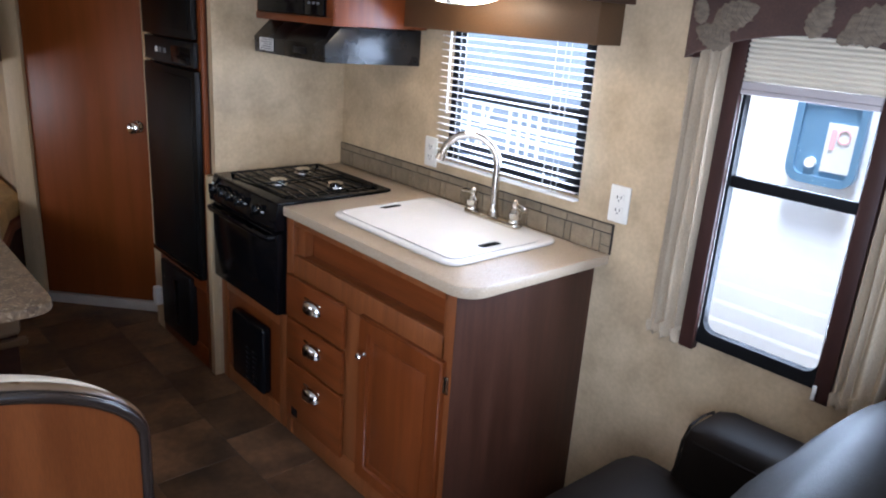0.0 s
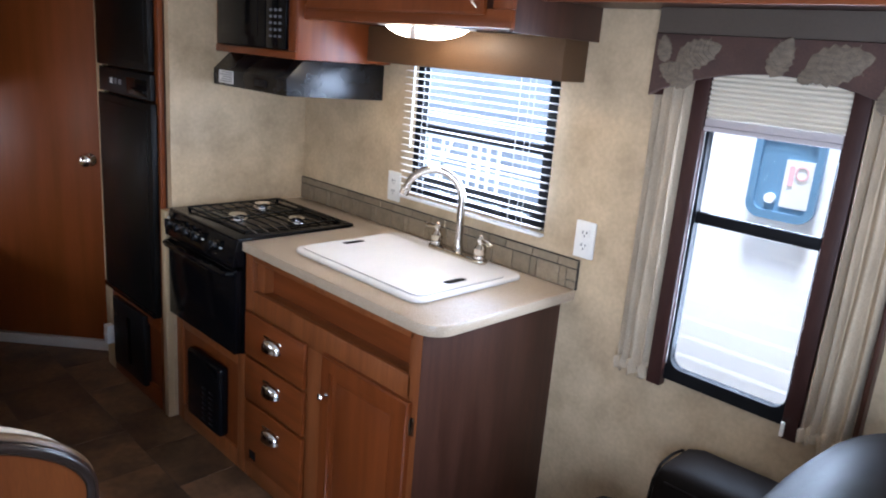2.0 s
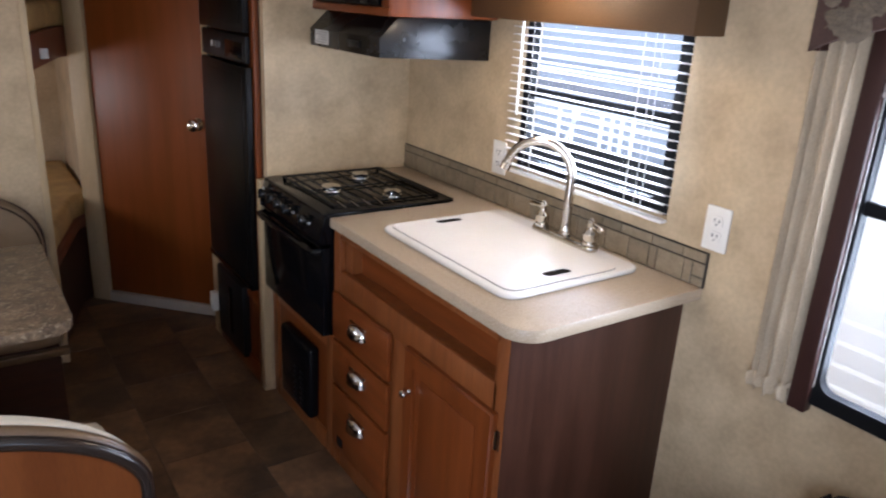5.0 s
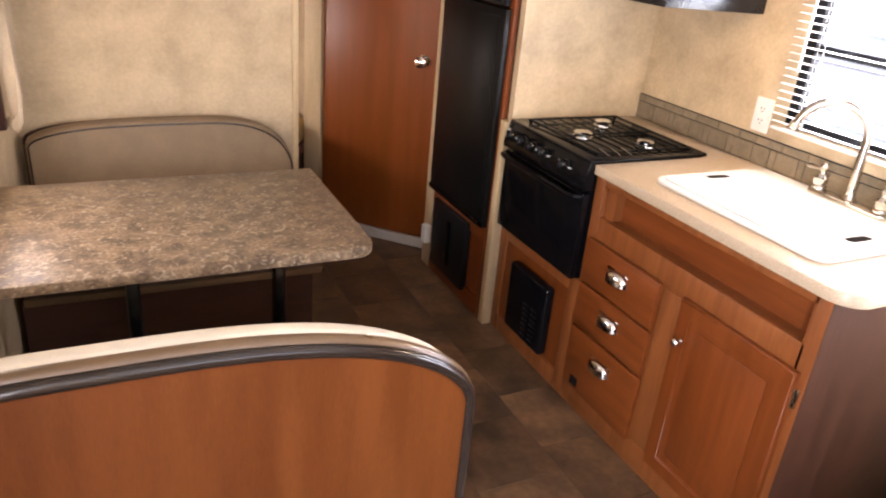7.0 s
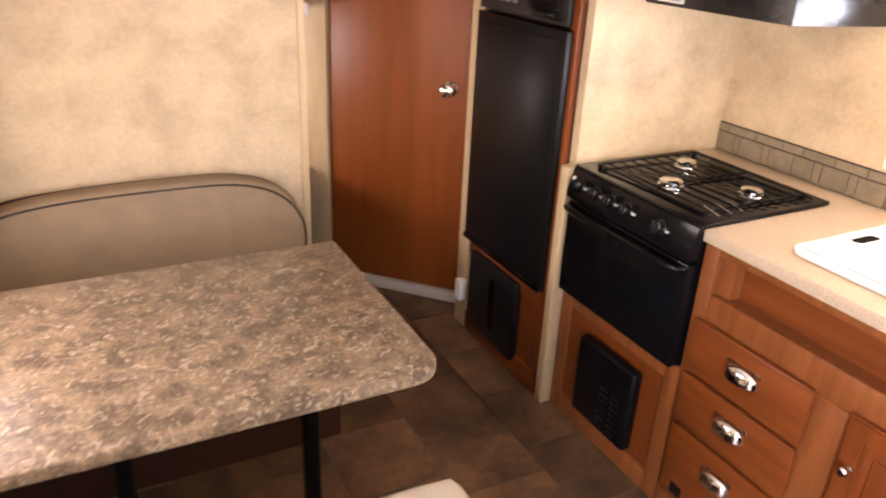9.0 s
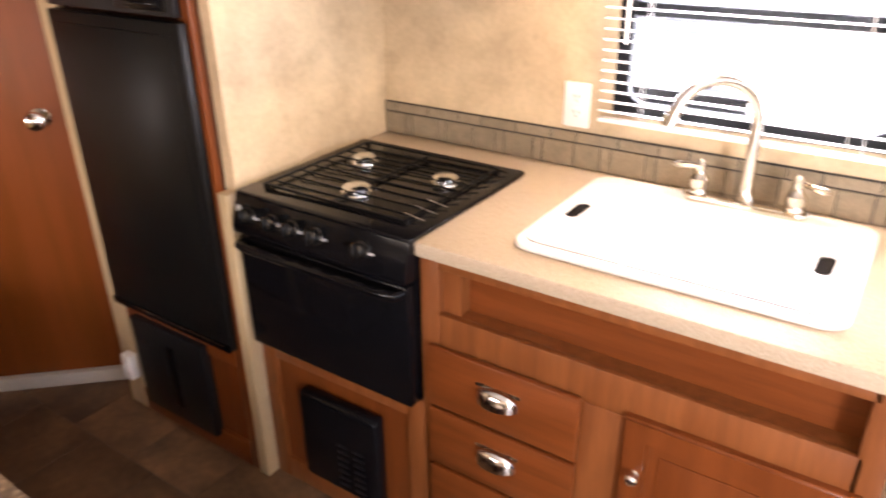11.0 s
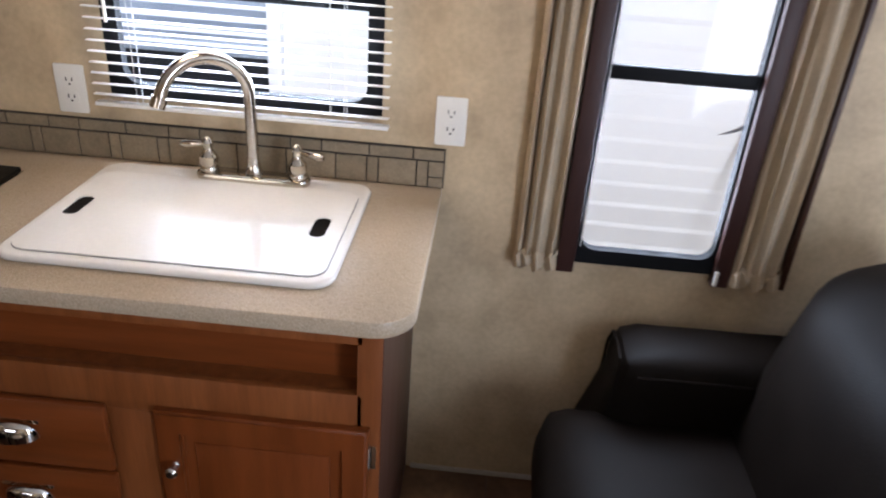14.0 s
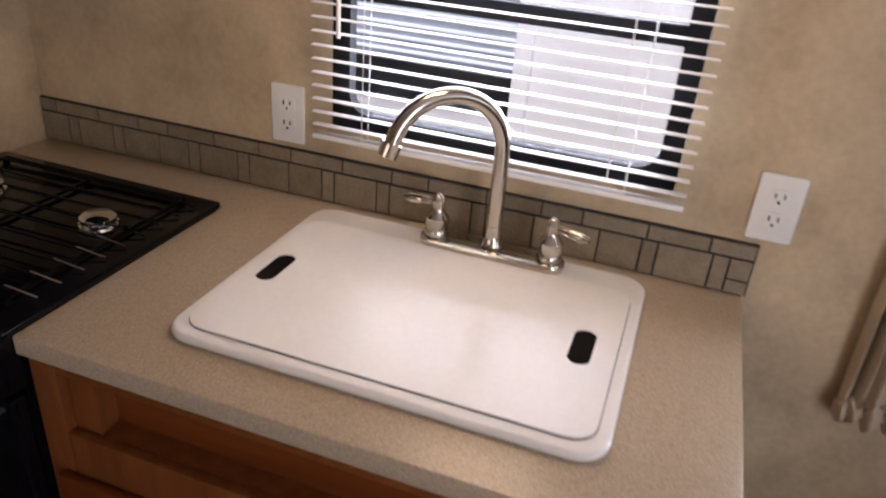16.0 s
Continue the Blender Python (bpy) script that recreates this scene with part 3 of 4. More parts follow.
for z0, z1, zp in ((0.508, 0.668, 0.603), (0.338, 0.498, 0.437), (0.088, 0.328, 0.262)):
    dr = part("drawer_front", bx(FX - 0.019, FX - 0.001, 1.868, 2.236, z0, z1, 0.006), M_WOODH, cab)
    cup_pull(dr, FX - 0.019, 2.052, zp - 0.008)
    if z0 < 0.1:
        part("catch", bx(FX - 0.0205, FX - 0.0185, 2.152, 2.194, 0.108, 0.142, 0.0006), M_SLOT, dr, "small dark square catch")
cd = framed_door(cab, FX, 1.372, 1.775, 0.085, 0.672)
knob(cd, FX - 0.019, 1.742, 0.545)
hinge(cab, FX, 1.372, 0.60)
hinge(cab, FX, 1.372, 0.16)

rcab = thing("range_cabinet", (1.54, 2.54, 0), "cherry wood base below the range with a recessed panel", "cabinet")
part("stile", bx(FX, FX + 0.019, 2.262, 2.315, 0.0, 0.485, 0.002), M_FRAME, rcab)
part("stile", bx(FX, FX + 0.019, 2.765, 2.817, 0.0, 0.485, 0.002), M_FRAME, rcab)
part("rail", bx(FX, FX + 0.019, 2.315, 2.765, 0.425, 0.485, 0.002), M_FRAME, rcab)
part("rail", bx(FX, FX + 0.019, 2.315, 2.765, 0.0, 0.075, 0.002), M_FRAME, rcab)
part("panel", bx(FX + 0.009, FX + 0.016, 2.313, 2.767, 0.073, 0.427), M_WOOD, rcab)
vent = thing("furnace_vent", (1.23, 2.525, 0.1), "glossy black furnace vent cover on the cabinet front", "vent")
part("cover", bx(FX - 0.036, FX + 0.0085, 2.39, 2.66, 0.095, 0.385, 0.016, 3), M_BLACK, vent)
for i in range(7):
    for y in (2.435, 2.49):
        part("louvre", bx(FX - 0.0385, FX - 0.035, y, y + 0.035, 0.125 + i * 0.022, 0.134 + i * 0.022, 0.001), M_BLACKM, vent)

# countertop
pts = [(1.224, 2.266), (1.224, 1.375)]
pts += [(1.299 - 0.075 * math.cos(radians(a)), 1.375 - 0.075 * math.sin(radians(a))) for a in range(10, 91, 10)]
pts += [(WR - 0.001, 1.30), (WR - 0.001, 2.819), (1.712, 2.819), (1.712, 2.266)]
prism_bm = prism(bmesh.new(), pts, "z", 0.876, 0.91, 0.004)
counter = thing("countertop", (1.54, 1.9, 0.87), "beige speckled laminate countertop with a rounded corner", "countertop")
part("top", prism_bm, M_COUNTER, counter)
part("range_strip", bx(1.205, 1.711, 2.803, 2.8185, 0.872, 0.909, 0.003), M_COUNTER, counter)

# sink and its cover
sink = thing("sink", (1.535, 1.773, 0.91), "white acrylic drop-in sink with a raised rim", "sink")
part("rim", prism(bmesh.new(), rrect(1.305, 1.784, 1.457, 2.089, 0.045), "z", 0.9102, 0.9255, 0.0075, 4), M_SINK, sink)
part("joint", prism(bmesh.new(), rrect(1.3265, 1.716, 1.4755, 2.0705, 0.036, 5), "z", 0.9256, 0.9262), M_PRINT, sink, "thin dark joint around the cover")
cover = thing("sink_cover", (1.51, 1.773, 0.92), "white sink cover board with two oval hand slots", "sink cover")
loop = rrect(1.328, 1.716, 1.477, 2.069, 0.035, 5)


def slotted(z0, z1):
    """A board with two stadium slots, as three strips and pieces around them."""
    bm = bmesh.new()
    outer = loop
    ov = [bm.verts.new((p[0], p[1], z1)) for p in outer]
    edges = [bm.edges.new((ov[i], ov[(i + 1) % len(ov)])) for i in range(len(ov))]
    for yc in (1.527, 2.033):
        sl = rrect(1.480, 1.572, yc - 0.0165, yc + 0.0165, 0.016, 5)
        sv = [bm.verts.new((p[0], p[1], z1)) for p in sl]
        edges += [bm.edges.new((sv[i], sv[(i + 1) % len(sv)])) for i in range(len(sv))]
    r = bmesh.ops.triangle_fill(bm, edges=edges, use_beauty=True)
    faces = [f for f in r["geom"] if isinstance(f, bmesh.types.BMFace)]
    ex = bmesh.ops.extrude_face_region(bm, geom=faces)
    bmesh.ops.translate(bm, verts=[v for v in ex["geom"] if isinstance(v, bmesh.types.BMVert)], vec=(0, 0, z0 - z1))
    bmesh.ops.recalc_face_normals(bm, faces=bm.faces[:])
    return bm


part("board", slotted(0.9268, 0.9290), M_SINK, cover)
# flat dark plates give the slots their shade; no bowl below
for yc in (1.527, 2.033):
    part("slot_shade", bx(1.478, 1.574, yc - 0.018, yc + 0.018, 0.9263, 0.9267), M_SLOT, cover, "dark plate for the shade inside the slot")

# faucet
fc = thing("faucet", (1.738, 1.73, 0.921), "brushed nickel gooseneck faucet with two lever handles", "faucet")
part("base_plate", prism(bmesh.new(), rrect(1.712, 1.766, 1.598, 1.862, 0.025), "z", 0.9258, 0.944, 0.006), M_NICKEL, fc)
part("spout_collar", lathe(bmesh.new(), [(0.019, 0.94), (0.021, 0.948), (0.017, 0.958), (0.015, 0.97), (0.014, 0.985)], Matrix.Translation((1.741, 1.73, 0))), M_NICKEL, fc)
sx, sy = -0.143 / 0.218, 0.164 / 0.218
R = 0.098
pts = [(1.741, 1.73, 0.96), (1.741, 1.73, 1.06)] + [(1.741 + sx * R * (1 - math.cos(a)), 1.73 + sy * R * (1 - math.cos(a)), 1.119 + R * math.sin(a)) for a in (radians(k) for k in range(0, 166, 11))]
spout = part("spout", tube(bmesh.new(), pts, [0.0135] * (len(pts) - 3) + [0.013, 0.013, 0.013], 16), M_NICKEL, fc)
e0, e1 = Vector(pts[-1]), Vector(pts[-1]) + (Vector(pts[-1]) - Vector(pts[-2])).normalized() * 0.022
part("aerator", rod(bmesh.new(), e0, e1, 0.0165, 0.0155, 16), M_NICKEL, spout)
for s in (1, -1):
    y = 1.73 + 0.103 * s
    h = part("handle", lathe(bmesh.new(), [(0.021, 0.943), (0.022, 0.951), (0.019, 0.957), (0.021, 0.964), (0.021, 0.978), (0.013, 0.988), (0.010, 0.996), (0.011, 1.002), (0.013, 1.010), (0.009, 1.018), (0.004, 1.023), (0.001, 1.024)], Matrix.Translation((1.739, y, 0))), M_NICKEL, fc)
    tip = Vector((1.741 if s > 0 else 1.722, y + 0.064 * s, 1.002))
    part("lever", tube(bmesh.new(), [(1.739, y + 0.006 * s, 1.006), Vector((1.739, y, 1.006)).lerp(tip, 0.45), Vector((1.739, y, 1.006)).lerp(tip, 0.8), tip], [0.006, 0.0075, 0.0095, 0.005], 10), M_NICKEL, h)


# outlets
def outlet(y, z):
    o = thing("wall_outlet", (WR, y, z), "white double wall outlet above the backsplash", "outlet", "kitchen outlets")
    part("plate", prism(bmesh.new(), rrect(y - 0.036, y + 0.036, z - 0.058, z + 0.058, 0.005), "x", WR - 0.006, WR, 0.002), M_WHITEP, o)
    for dz in (0.02, -0.02):
        r = part("receptacle", prism(bmesh.new(), rrect(y - 0.017, y + 0.017, z + dz - 0.014, z + dz + 0.014, 0.008), "x", WR - 0.008, WR - 0.0055), M_WHITEP, o)
        for dy, hh in ((0.007, 0.0045), (-0.007, 0.0038)):
            part("slot", bx(WR - 0.0088, WR - 0.0079, y + dy - 0.0013, y + dy + 0.0013, z + dz - hh + 0.003, z + dz + hh + 0.003), M_SLOT, r)
        part("slot", prism(bmesh.new(), rrect(y - 0.0022, y + 0.0022, z + dz - 0.0105, z + dz - 0.0055, 0.002), "x", WR - 0.0088, WR - 0.0079), M_SLOT, r)


outlet(1.289, 1.077)
outlet(2.19, 1.077)

# range
rg = thing("range", (1.45, 2.53, 0.48), "black gas range with an oven and three burners", "range")
part("oven_body", bx(1.230, 1.70, 2.272, 2.798, 0.487, 0.905), M_BLACK, rg)
od = part("oven_door", bx(1.198, 1.229, 2.27, 2.80, 0.488, 0.805, 0.006), M_BLACK, rg, "plain black oven door")
part("handle", tube(bmesh.new(), [(1.198, 2.285, 0.79), (1.178, 2.292, 0.79), (1.172, 2.32, 0.79), (1.172, 2.535, 0.79), (1.172, 2.75, 0.79), (1.178, 2.778, 0.79), (1.198, 2.785, 0.79)], 0.012, 10), M_BLACK, od)
cp = part("control_panel", prism(bmesh.new(), [(1.188, 0.818), (1.186, 0.835), (1.208, 0.915), (1.25, 0.915), (1.25, 0.818)], "y", 2.268, 2.802, 0.002), M_BLACK, rg)
for y in (2.745, 2.665, 2.60, 2.525, 2.39):
    m = Matrix.Translation((1.197, y, 0.868)) @ Matrix.Rotation(radians(-75), 4, "Y")
    k = part("burner_knob", lathe(bmesh.new(), [(0.023, 0), (0.023, 0.005), (0.0185, 0.007), (0.0175, 0.024), (0.015, 0.028), (0.001, 0.0285)], m, 18), M_KNOB, rg)
    part("grip", box(bmesh.new(), 1.160, 1.176, y - 0.004, y + 0.004, 0.858, 0.894, 0.002), M_KNOB, k)
    part("dial_mark", bx(1.1905, 1.1955, y - 0.034, y - 0.022, 0.866, 0.869), M_LABEL, cp, "small white dial mark")
part("badge", prism(bmesh.new(), [(2.785, 0.872), (2.768, 0.872), (2.772, 0.892), (2.781, 0.892)], "x", 1.190, 1.1945), M_LABEL, cp, "small pale badge")
part("cooktop", prism(bmesh.new(), rrect(1.205, 1.708, 2.262, 2.803, 0.012), "z", 0.911, 0.922, 0.004), M_BLACK, rg, "black enamel cooktop")
BURN = [(1.355, 2.535, 0.034), (1.54, 2.665, 0.031), (1.525, 2.39, 0.031)]
for x, y, r in BURN:
    b = part("burner", lathe(bmesh.new(), [(r * 1.15, 0.922), (r * 1.1, 0.926), (r * 0.8, 0.928), (r * 0.8, 0.931), (r, 0.933), (r, 0.938), (r * 0.8, 0.9425), (0.001, 0.9435)], Matrix.Translation((x, y, 0)), 20), M_CHROME, rg, "shiny burner cap")
gr = bmesh.new()
for x0, x1, y0, y1 in ((1.262, 1.672, 2.318, 2.324), (1.262, 1.672, 2.752, 2.758), (1.262, 1.268, 2.318, 2.758), (1.666, 1.672, 2.318, 2.758), (1.262, 1.672, 2.53, 2.536)):
    box(gr, x0, x1, y0, y1, 0.926, 0.931)
for i in range(9):
    x = 1.285 + i * 0.0455
    tube(gr, [(x, 2.752, 0.929), (x, 2.74, 0.9345), (x, 2.34, 0.9345), (x, 2.327, 0.934)], 0.0024, 6)
    # bent ends of the black wires; bright metal puts their glint in
    part("grate_tip", rod(bmesh.new(), (x, 2.338, 0.9375), (x + 0.008, 2.288, 0.926), 0.0026, seg=6), M_NICKEL, rg, "bent wire tip, nickel for its glint")
for x in (1.268, 1.666):
    for y in (2.322, 2.754):
        box(gr, x - 0.005, x + 0.005, y - 0.005, y + 0.005, 0.922, 0.928)
part("grate", gr, M_IRON, rg, "black wire grate")

# hood
hd = thing("range_hood", (1.6, 2.55, 1.40), "black range hood under the microwave cabinet", "range hood")
part("canopy", prism(bmesh.new(), [(1.405, 1.405), (1.402, 1.465), (1.47, 1.529), (WR - 0.001, 1.529), (WR - 0.001, 1.395)], "y", 2.292, 2.815, 0.003), M_HOOD, hd)
part("label_sticker", bx(1.3995, 1.4015, 2.655, 2.765, 1.415, 1.463), M_LABEL, hd, "white printed sticker")
for i in range(5):
    part("print_line", bx(1.3988, 1.3995, 2.665, 2.755 - 0.012 * (i % 3), 1.421 + i * 0.0085, 1.424 + i * 0.0085), M_PRINT, hd)
part("switch", bx(1.398, 1.4025, 2.42, 2.50, 1.425, 1.447, 0.001), M_BLACKM, hd)

# microwave cabinet and upper cabinets
mc = thing("microwave_cabinet", (1.62, 2.54, 1.53), "cherry wood wall cabinet holding a black microwave", "cabinet")
part("side_panel", bx(1.42, WR, 2.258, 2.276, 1.532, TOP, 0.004), M_WOOD, mc)
part("side_panel", bx(1.42, WR, 2.80, 2.819, 1.532, TOP), M_WOOD, mc)
part("bottom_panel", bx(1.42, WR, 2.276, 2.80, 1.532, 1.550), M_WOODH, mc)
part("bottom_rail", bx(1.414, 1.42, 2.258, 2.819, 1.532, 1.558, 0.003), M_WOODH, mc)
part("stile", bx(1.414, 1.42, 2.258, 2.305, 1.558, TOP, 0.003), M_WOOD, mc)
mw = thing("microwave", (1.6, 2.53, 1.552), "black built-in microwave oven", "microwave")
part("case", bx(1.43, 1.8, 2.31, 2.79, 1.552, 1.86), M_BLACKM, mw)
md = part("door", bx(1.405, 1.429, 2.44, 2.79, 1.562, 1.855, 0.004), M_BLACK, mw)
part("door_window", bx(1.4025, 1.4045, 2.49, 2.75, 1.60, 1.82, 0.001), M_BLACK, md, "dark glass window")
kp = part("control_panel", bx(1.405, 1.429, 2.31, 2.436, 1.562, 1.855, 0.004), M_BLACK, mw)
for i in range(5):
    for j in range(3):
        part("button", bx(1.4028, 1.4049, 2.335 + j * 0.03, 2.35 + j * 0.03, 1.60 + i * 0.022, 1.608 + i * 0.022), M_PRINT, kp)

uc = thing("upper_cabinet", (1.64, 1.8, 1.67), "cherry wood wall cabinet above the kitchen window", "cabinet")
part("carcass", bx(1.462, WR, 1.347, 2.257, 1.672, TOP), M_DARKWOOD, uc)
part("end_panel", bx(1.455, WR, 1.332, 1.347, 1.66, TOP, 0.002), M_DARKWOOD, uc, "dark brown end panel")
part("face_rail", bx(1.443, 1.462, 1.332, 2.257, 1.668, 1.715, 0.003), M_WOODH, uc)
part("face_stile", bx(1.443, 1.462, 1.332, 1.40, 1.715, TOP, 0.003), M_WOOD, uc)
d = framed_door(uc, 1.443, 1.42, 2.22, 1.70, TOP - 0.005)
part("door_handle", tube(bmesh.new(), [(1.424, 1.44, 1.72), (1.405, 1.44, 1.73), (1.402, 1.44, 1.76), (1.405, 1.44, 1.79), (1.424, 1.44, 1.80)], 0.005, 8), M_CHROME, d, "polished bow handle")

bv = solo("window_valance_board", bx(1.722, WR, 1.366, 2.256, 1.543, 1.667, 0.003), M_BOXVAL, "dark brown vinyl valance board over the kitchen window", "valance")

lf = thing("cabinet_light", (1.56, 1.77, 1.66), "twin-lens warm light fixture under the wall cabinet, lit", "light fixture")
part("base", bx(1.49, 1.62, 1.615, 1.92, 1.664, 1.6715, 0.003), M_WHITEP, lf)
for s in (1, -1):
    bm = bmesh.new()
    rows = []
    for i in range(9):
        u = i / 8
        row = []
        for j in range(9):
            v = -1 + 2 * j / 8
            depth = 0.034 * math.sqrt(max(0, 1 - u ** 2.2)) * math.sqrt(max(0, 1 - 0.9 * v * v)) 
            row.append(bm.verts.new((1.555 + 0.058 * v * (1 - 0.35 * u * u), 1.768 + s * (0.016 + 0.132 * u), 1.665 - depth)))
        rows.append(row)
    for p, q in zip(rows, rows[1:]):
        for j in range(8):
            bm.faces.new((p[j], p[j + 1], q[j + 1], q[j]))
    bm.faces.new(rows[0])
    bmesh.ops.recalc_face_normals(bm, faces=bm.faces[:])
    part("lens", bm, M_LENS, lf, "glowing frosted lens")
part("centre_clip", bx(1.50, 1.612, 1.752, 1.784, 1.630, 1.664, 0.006), M_WHITEP, lf)

# venetian blind
vb = thing("venetian_blind", (1.805, 1.772, 1.055), "white aluminium venetian blind, slats open", "blind")
SL = mesh_of("slat", prism(bmesh.new(), [(-0.0125, -0.0015), (-0.006, 0.0008), (0, 0.0016), (0.006, 0.0008), (0.0125, -0.0015), (0.0125, -0.0023), (0.006, 0), (0, 0.0008), (-0.006, 0), (-0.0125, -0.0023)], "y", -0.342, 0.342), M_SLAT)
for i in range(21):
    s = new("slat", SL)
    s.parent = vb
    s.location = (0, 0, 0.027 + i * 0.0245)
    s.rotation_euler = (0, radians(8), 0)
part("bottom_rail", bx(1.793, 1.817, 1.43, 2.114, 1.055, 1.064, 0.002), M_SLAT, vb)
part("head_rail", bx(1.785, 1.825, 1.43, 2.114, 1.585, 1.62, 0.003), M_SLAT, vb)
for y in (1.53, 2.01):
    for x in (1.791, 1.819):
        part("cord", rod(bmesh.new(), (x, y, 1.06), (x, y, 1.59), 0.0008, seg=5), M_SLAT, vb)
part("wand", rod(bmesh.new(), (1.783, 2.055, 1.25), (1.783, 2.055, 1.59), 0.004, seg=8), M_WHITEP, vb)
part("lift_cord", rod(bmesh.new(), (1.783, 1.56, 1.09), (1.783, 1.56, 1.59), 0.0012, seg=5), M_WHITEP, vb)

# ---------------------------------------------------------------- sofa window dressing
def curtain(name_label, x0, x1, y0, y1, z0, z1, folds, group):
    """A hanging curtain of soft folds, gathered at its foot."""
    bm = bmesh.new()
    n, rows = folds * 8, []
    for j in range(13):
        v = j / 12
        row = []
        for i in range(n + 1):
            u = i / n
            amp = (x1 - x0) / 2 * (0.62 + 0.2 * math.sin(9 * u + 0.7)) * (0.55 if j == 0 else 0.8 if j == 1 else 1.0)
            wob = 0.004 * math.sin(7 * u + 5 * v) + (0.006 * math.sin(23 * u) if j == 0 else 0)
            row.append(bm.verts.new(((x0 + x1) / 2 + amp * math.sin(2 * math.pi * folds * (u + 0.05 * math.sin(6 * u + 1.0)) + 0.35 * math.sin(3 * v)) + wob, y0 + (y1 - y0) * (u + 0.012 * math.sin(9 * v + 12 * u)), z0 + (z1 - z0) * v + (0.004 * math.sin(31 * u) if j == 0 else 0))))
        rows.append(row)
    for p, q in zip(rows, rows[1:]):
        for i in range(n):
            bm.faces.new((p[i], p[i + 1], q[i + 1], q[i]))
    bmesh.ops.recalc_face_normals(bm, faces=bm.faces[:])
    bmesh.ops.solidify(bm, geom=bm.faces[:], thickness=0.003)
    ob = tagged(part("curtain", bm, M_CURTAIN), name_label, "curtain", group)
    hem = bmesh.new()
    prev = None
    for i in range(n + 1):
        u = i / n
        x, y = (x0 + x1) / 2 - 0.003 + (x1 - x0) / 2 * 0.4 * math.sin(2 * math.pi * folds * (u + 0.05 * math.sin(6 * u + 1.0))), y0 + (y1 - y0) * u
        k = 0.010 + 0.004 * math.sin(17 * u) + 0.003 * math.sin(41 * u)
        loop = [hem.verts.new((x + 0.012 * math.cos(a), y + 0.004 * math.sin(3 * a), z0 + 0.012 + 2.0 * k * math.sin(a))) for a in (2 * math.pi * q / 8 for q in range(8))]
        if prev:
            for q in range(8):
                hem.faces.new((prev[q], prev[(q + 1) % 8], loop[(q + 1) % 8], loop[q]))
        else:
            hem.faces.new(loop)
        prev = loop
    hem.faces.new(prev[::-1])
    bmesh.ops.recalc_face_normals(hem, faces=hem.faces[:])
    part("gathered_hem", hem, M_CURTAIN, ob, "scrunched curtain hem")
    return ob


def arch_board(a0, a1, side, mid, top, n=24):
    pts = [(a0 + (a1 - a0) * i / n, side + (mid - side) * math.sin(math.pi * i / n) ** 0.8) for i in range(n + 1)]
    return pts + [(a1, top), (a0, top)]


def leaf(bm, x, y, z, size, turn, sgn=-1):
    m = Matrix.Translation((x, y, z)) @ Matrix.Rotation(radians(turn), 4, "X")
    side = [(size * (2.1 * u - 1.05), 0.62 * size * math.sin(math.pi * u ** 0.8) ** 0.75 * (1 + 0.09 * (-1) ** i)) for i, u in enumerate(k / 13 for k in range(14))]
    out = side + [(p, -q) for p, q in side[-2:0:-1]] + [side[0]]
    vs = [bm.verts.new(m @ Vector((0, p[0], p[1]))) for p in out[:-1]]
    wv = [bm.verts.new(m @ Vector((sgn * 0.002, p[0] * 0.93, p[1] * 0.93))) for p in out[:-1]]
    n = len(vs)
    for i in range(n):
        bm.faces.new((vs[i], vs[(i + 1) % n], wv[(i + 1) % n], wv[i]))
    c = bm.verts.new(m @ Vector((sgn * 0.0035, 0, 0)))
    for i in range(n):
        bm.faces.new((wv[i], wv[(i + 1) % n], c))
    for k in range(-3, 4):
        u = m @ Vector((sgn * 0.0045, 0.22 * size * k, 0))
        for q in (1, -1):
            w = m @ Vector((sgn * 0.003, 0.22 * size * k + 0.25 * size, q * 0.48 * size))
            if k < 3:
                tube(bm, [u, w], 0.0011, 4)
    bmesh.ops.recalc_face_normals(bm, faces=bm.faces[:])
    return bm


curtain("beige curtain gathered beside the sofa window", 1.785, 1.832, 1.003, 1.107, 0.742, 1.585, 4, "sofa window curtains")
curtain("beige curtain gathered beside the sofa window", 1.785, 1.832, 0.458, 0.574, 0.742, 1.585, 4, "sofa window curtains")
lam = thing("window_valance", (1.79, 0.775, 1.55), "arched brown valance with woven leaf fabric and side boards", "valance")
part("side_board", bx(1.808, WR, 0.958, 1.001, 0.726, 1.60, 0.003), M_BROWNWOOD, lam, "dark reddish-brown side board")
part("side_board", bx(1.808, WR, 0.576, 0.617, 0.722, 1.60, 0.003), M_BROWNWOOD, lam, "dark reddish-brown side board")
part("cord_cleat", bx(1.800, 1.8075, 0.606, 0.616, 0.728, 0.768, 0.002), M_WHITEP, lam, "small white plastic cleat")
val = part("valance_front", prism(bmesh.new(), arch_board(0.458, 1.092, 1.533, 1.607, 1.69), "x", 1.738, 1.756, 0.004), M_VALANCE, lam)
part("valance_return", bx(1.757, WR, 1.076, 1.092, 1.535, 1.69), M_BROWNWOOD, lam)
part("valance_return", bx(1.757, WR, 0.458, 0.474, 1.535, 1.69), M_BROWNWOOD, lam)
for y, z, size, turn in ((1.062, 1.653, 0.030, 80), (0.968, 1.645, 0.052, 160), (1.020, 1.592, 0.046, 20), (0.765, 1.648, 0.042, 110), (0.640, 1.640, 0.062, 165), (0.695, 1.613, 0.026, 150), (0.528, 1.577, 0.030, 100), (0.480, 1.645, 0.040, 30)):
    part("leaf_motif", leaf(bmesh.new(), 1.7375, y, z, size * 1.12, turn), M_LEAF, val, "woven beige leaf")
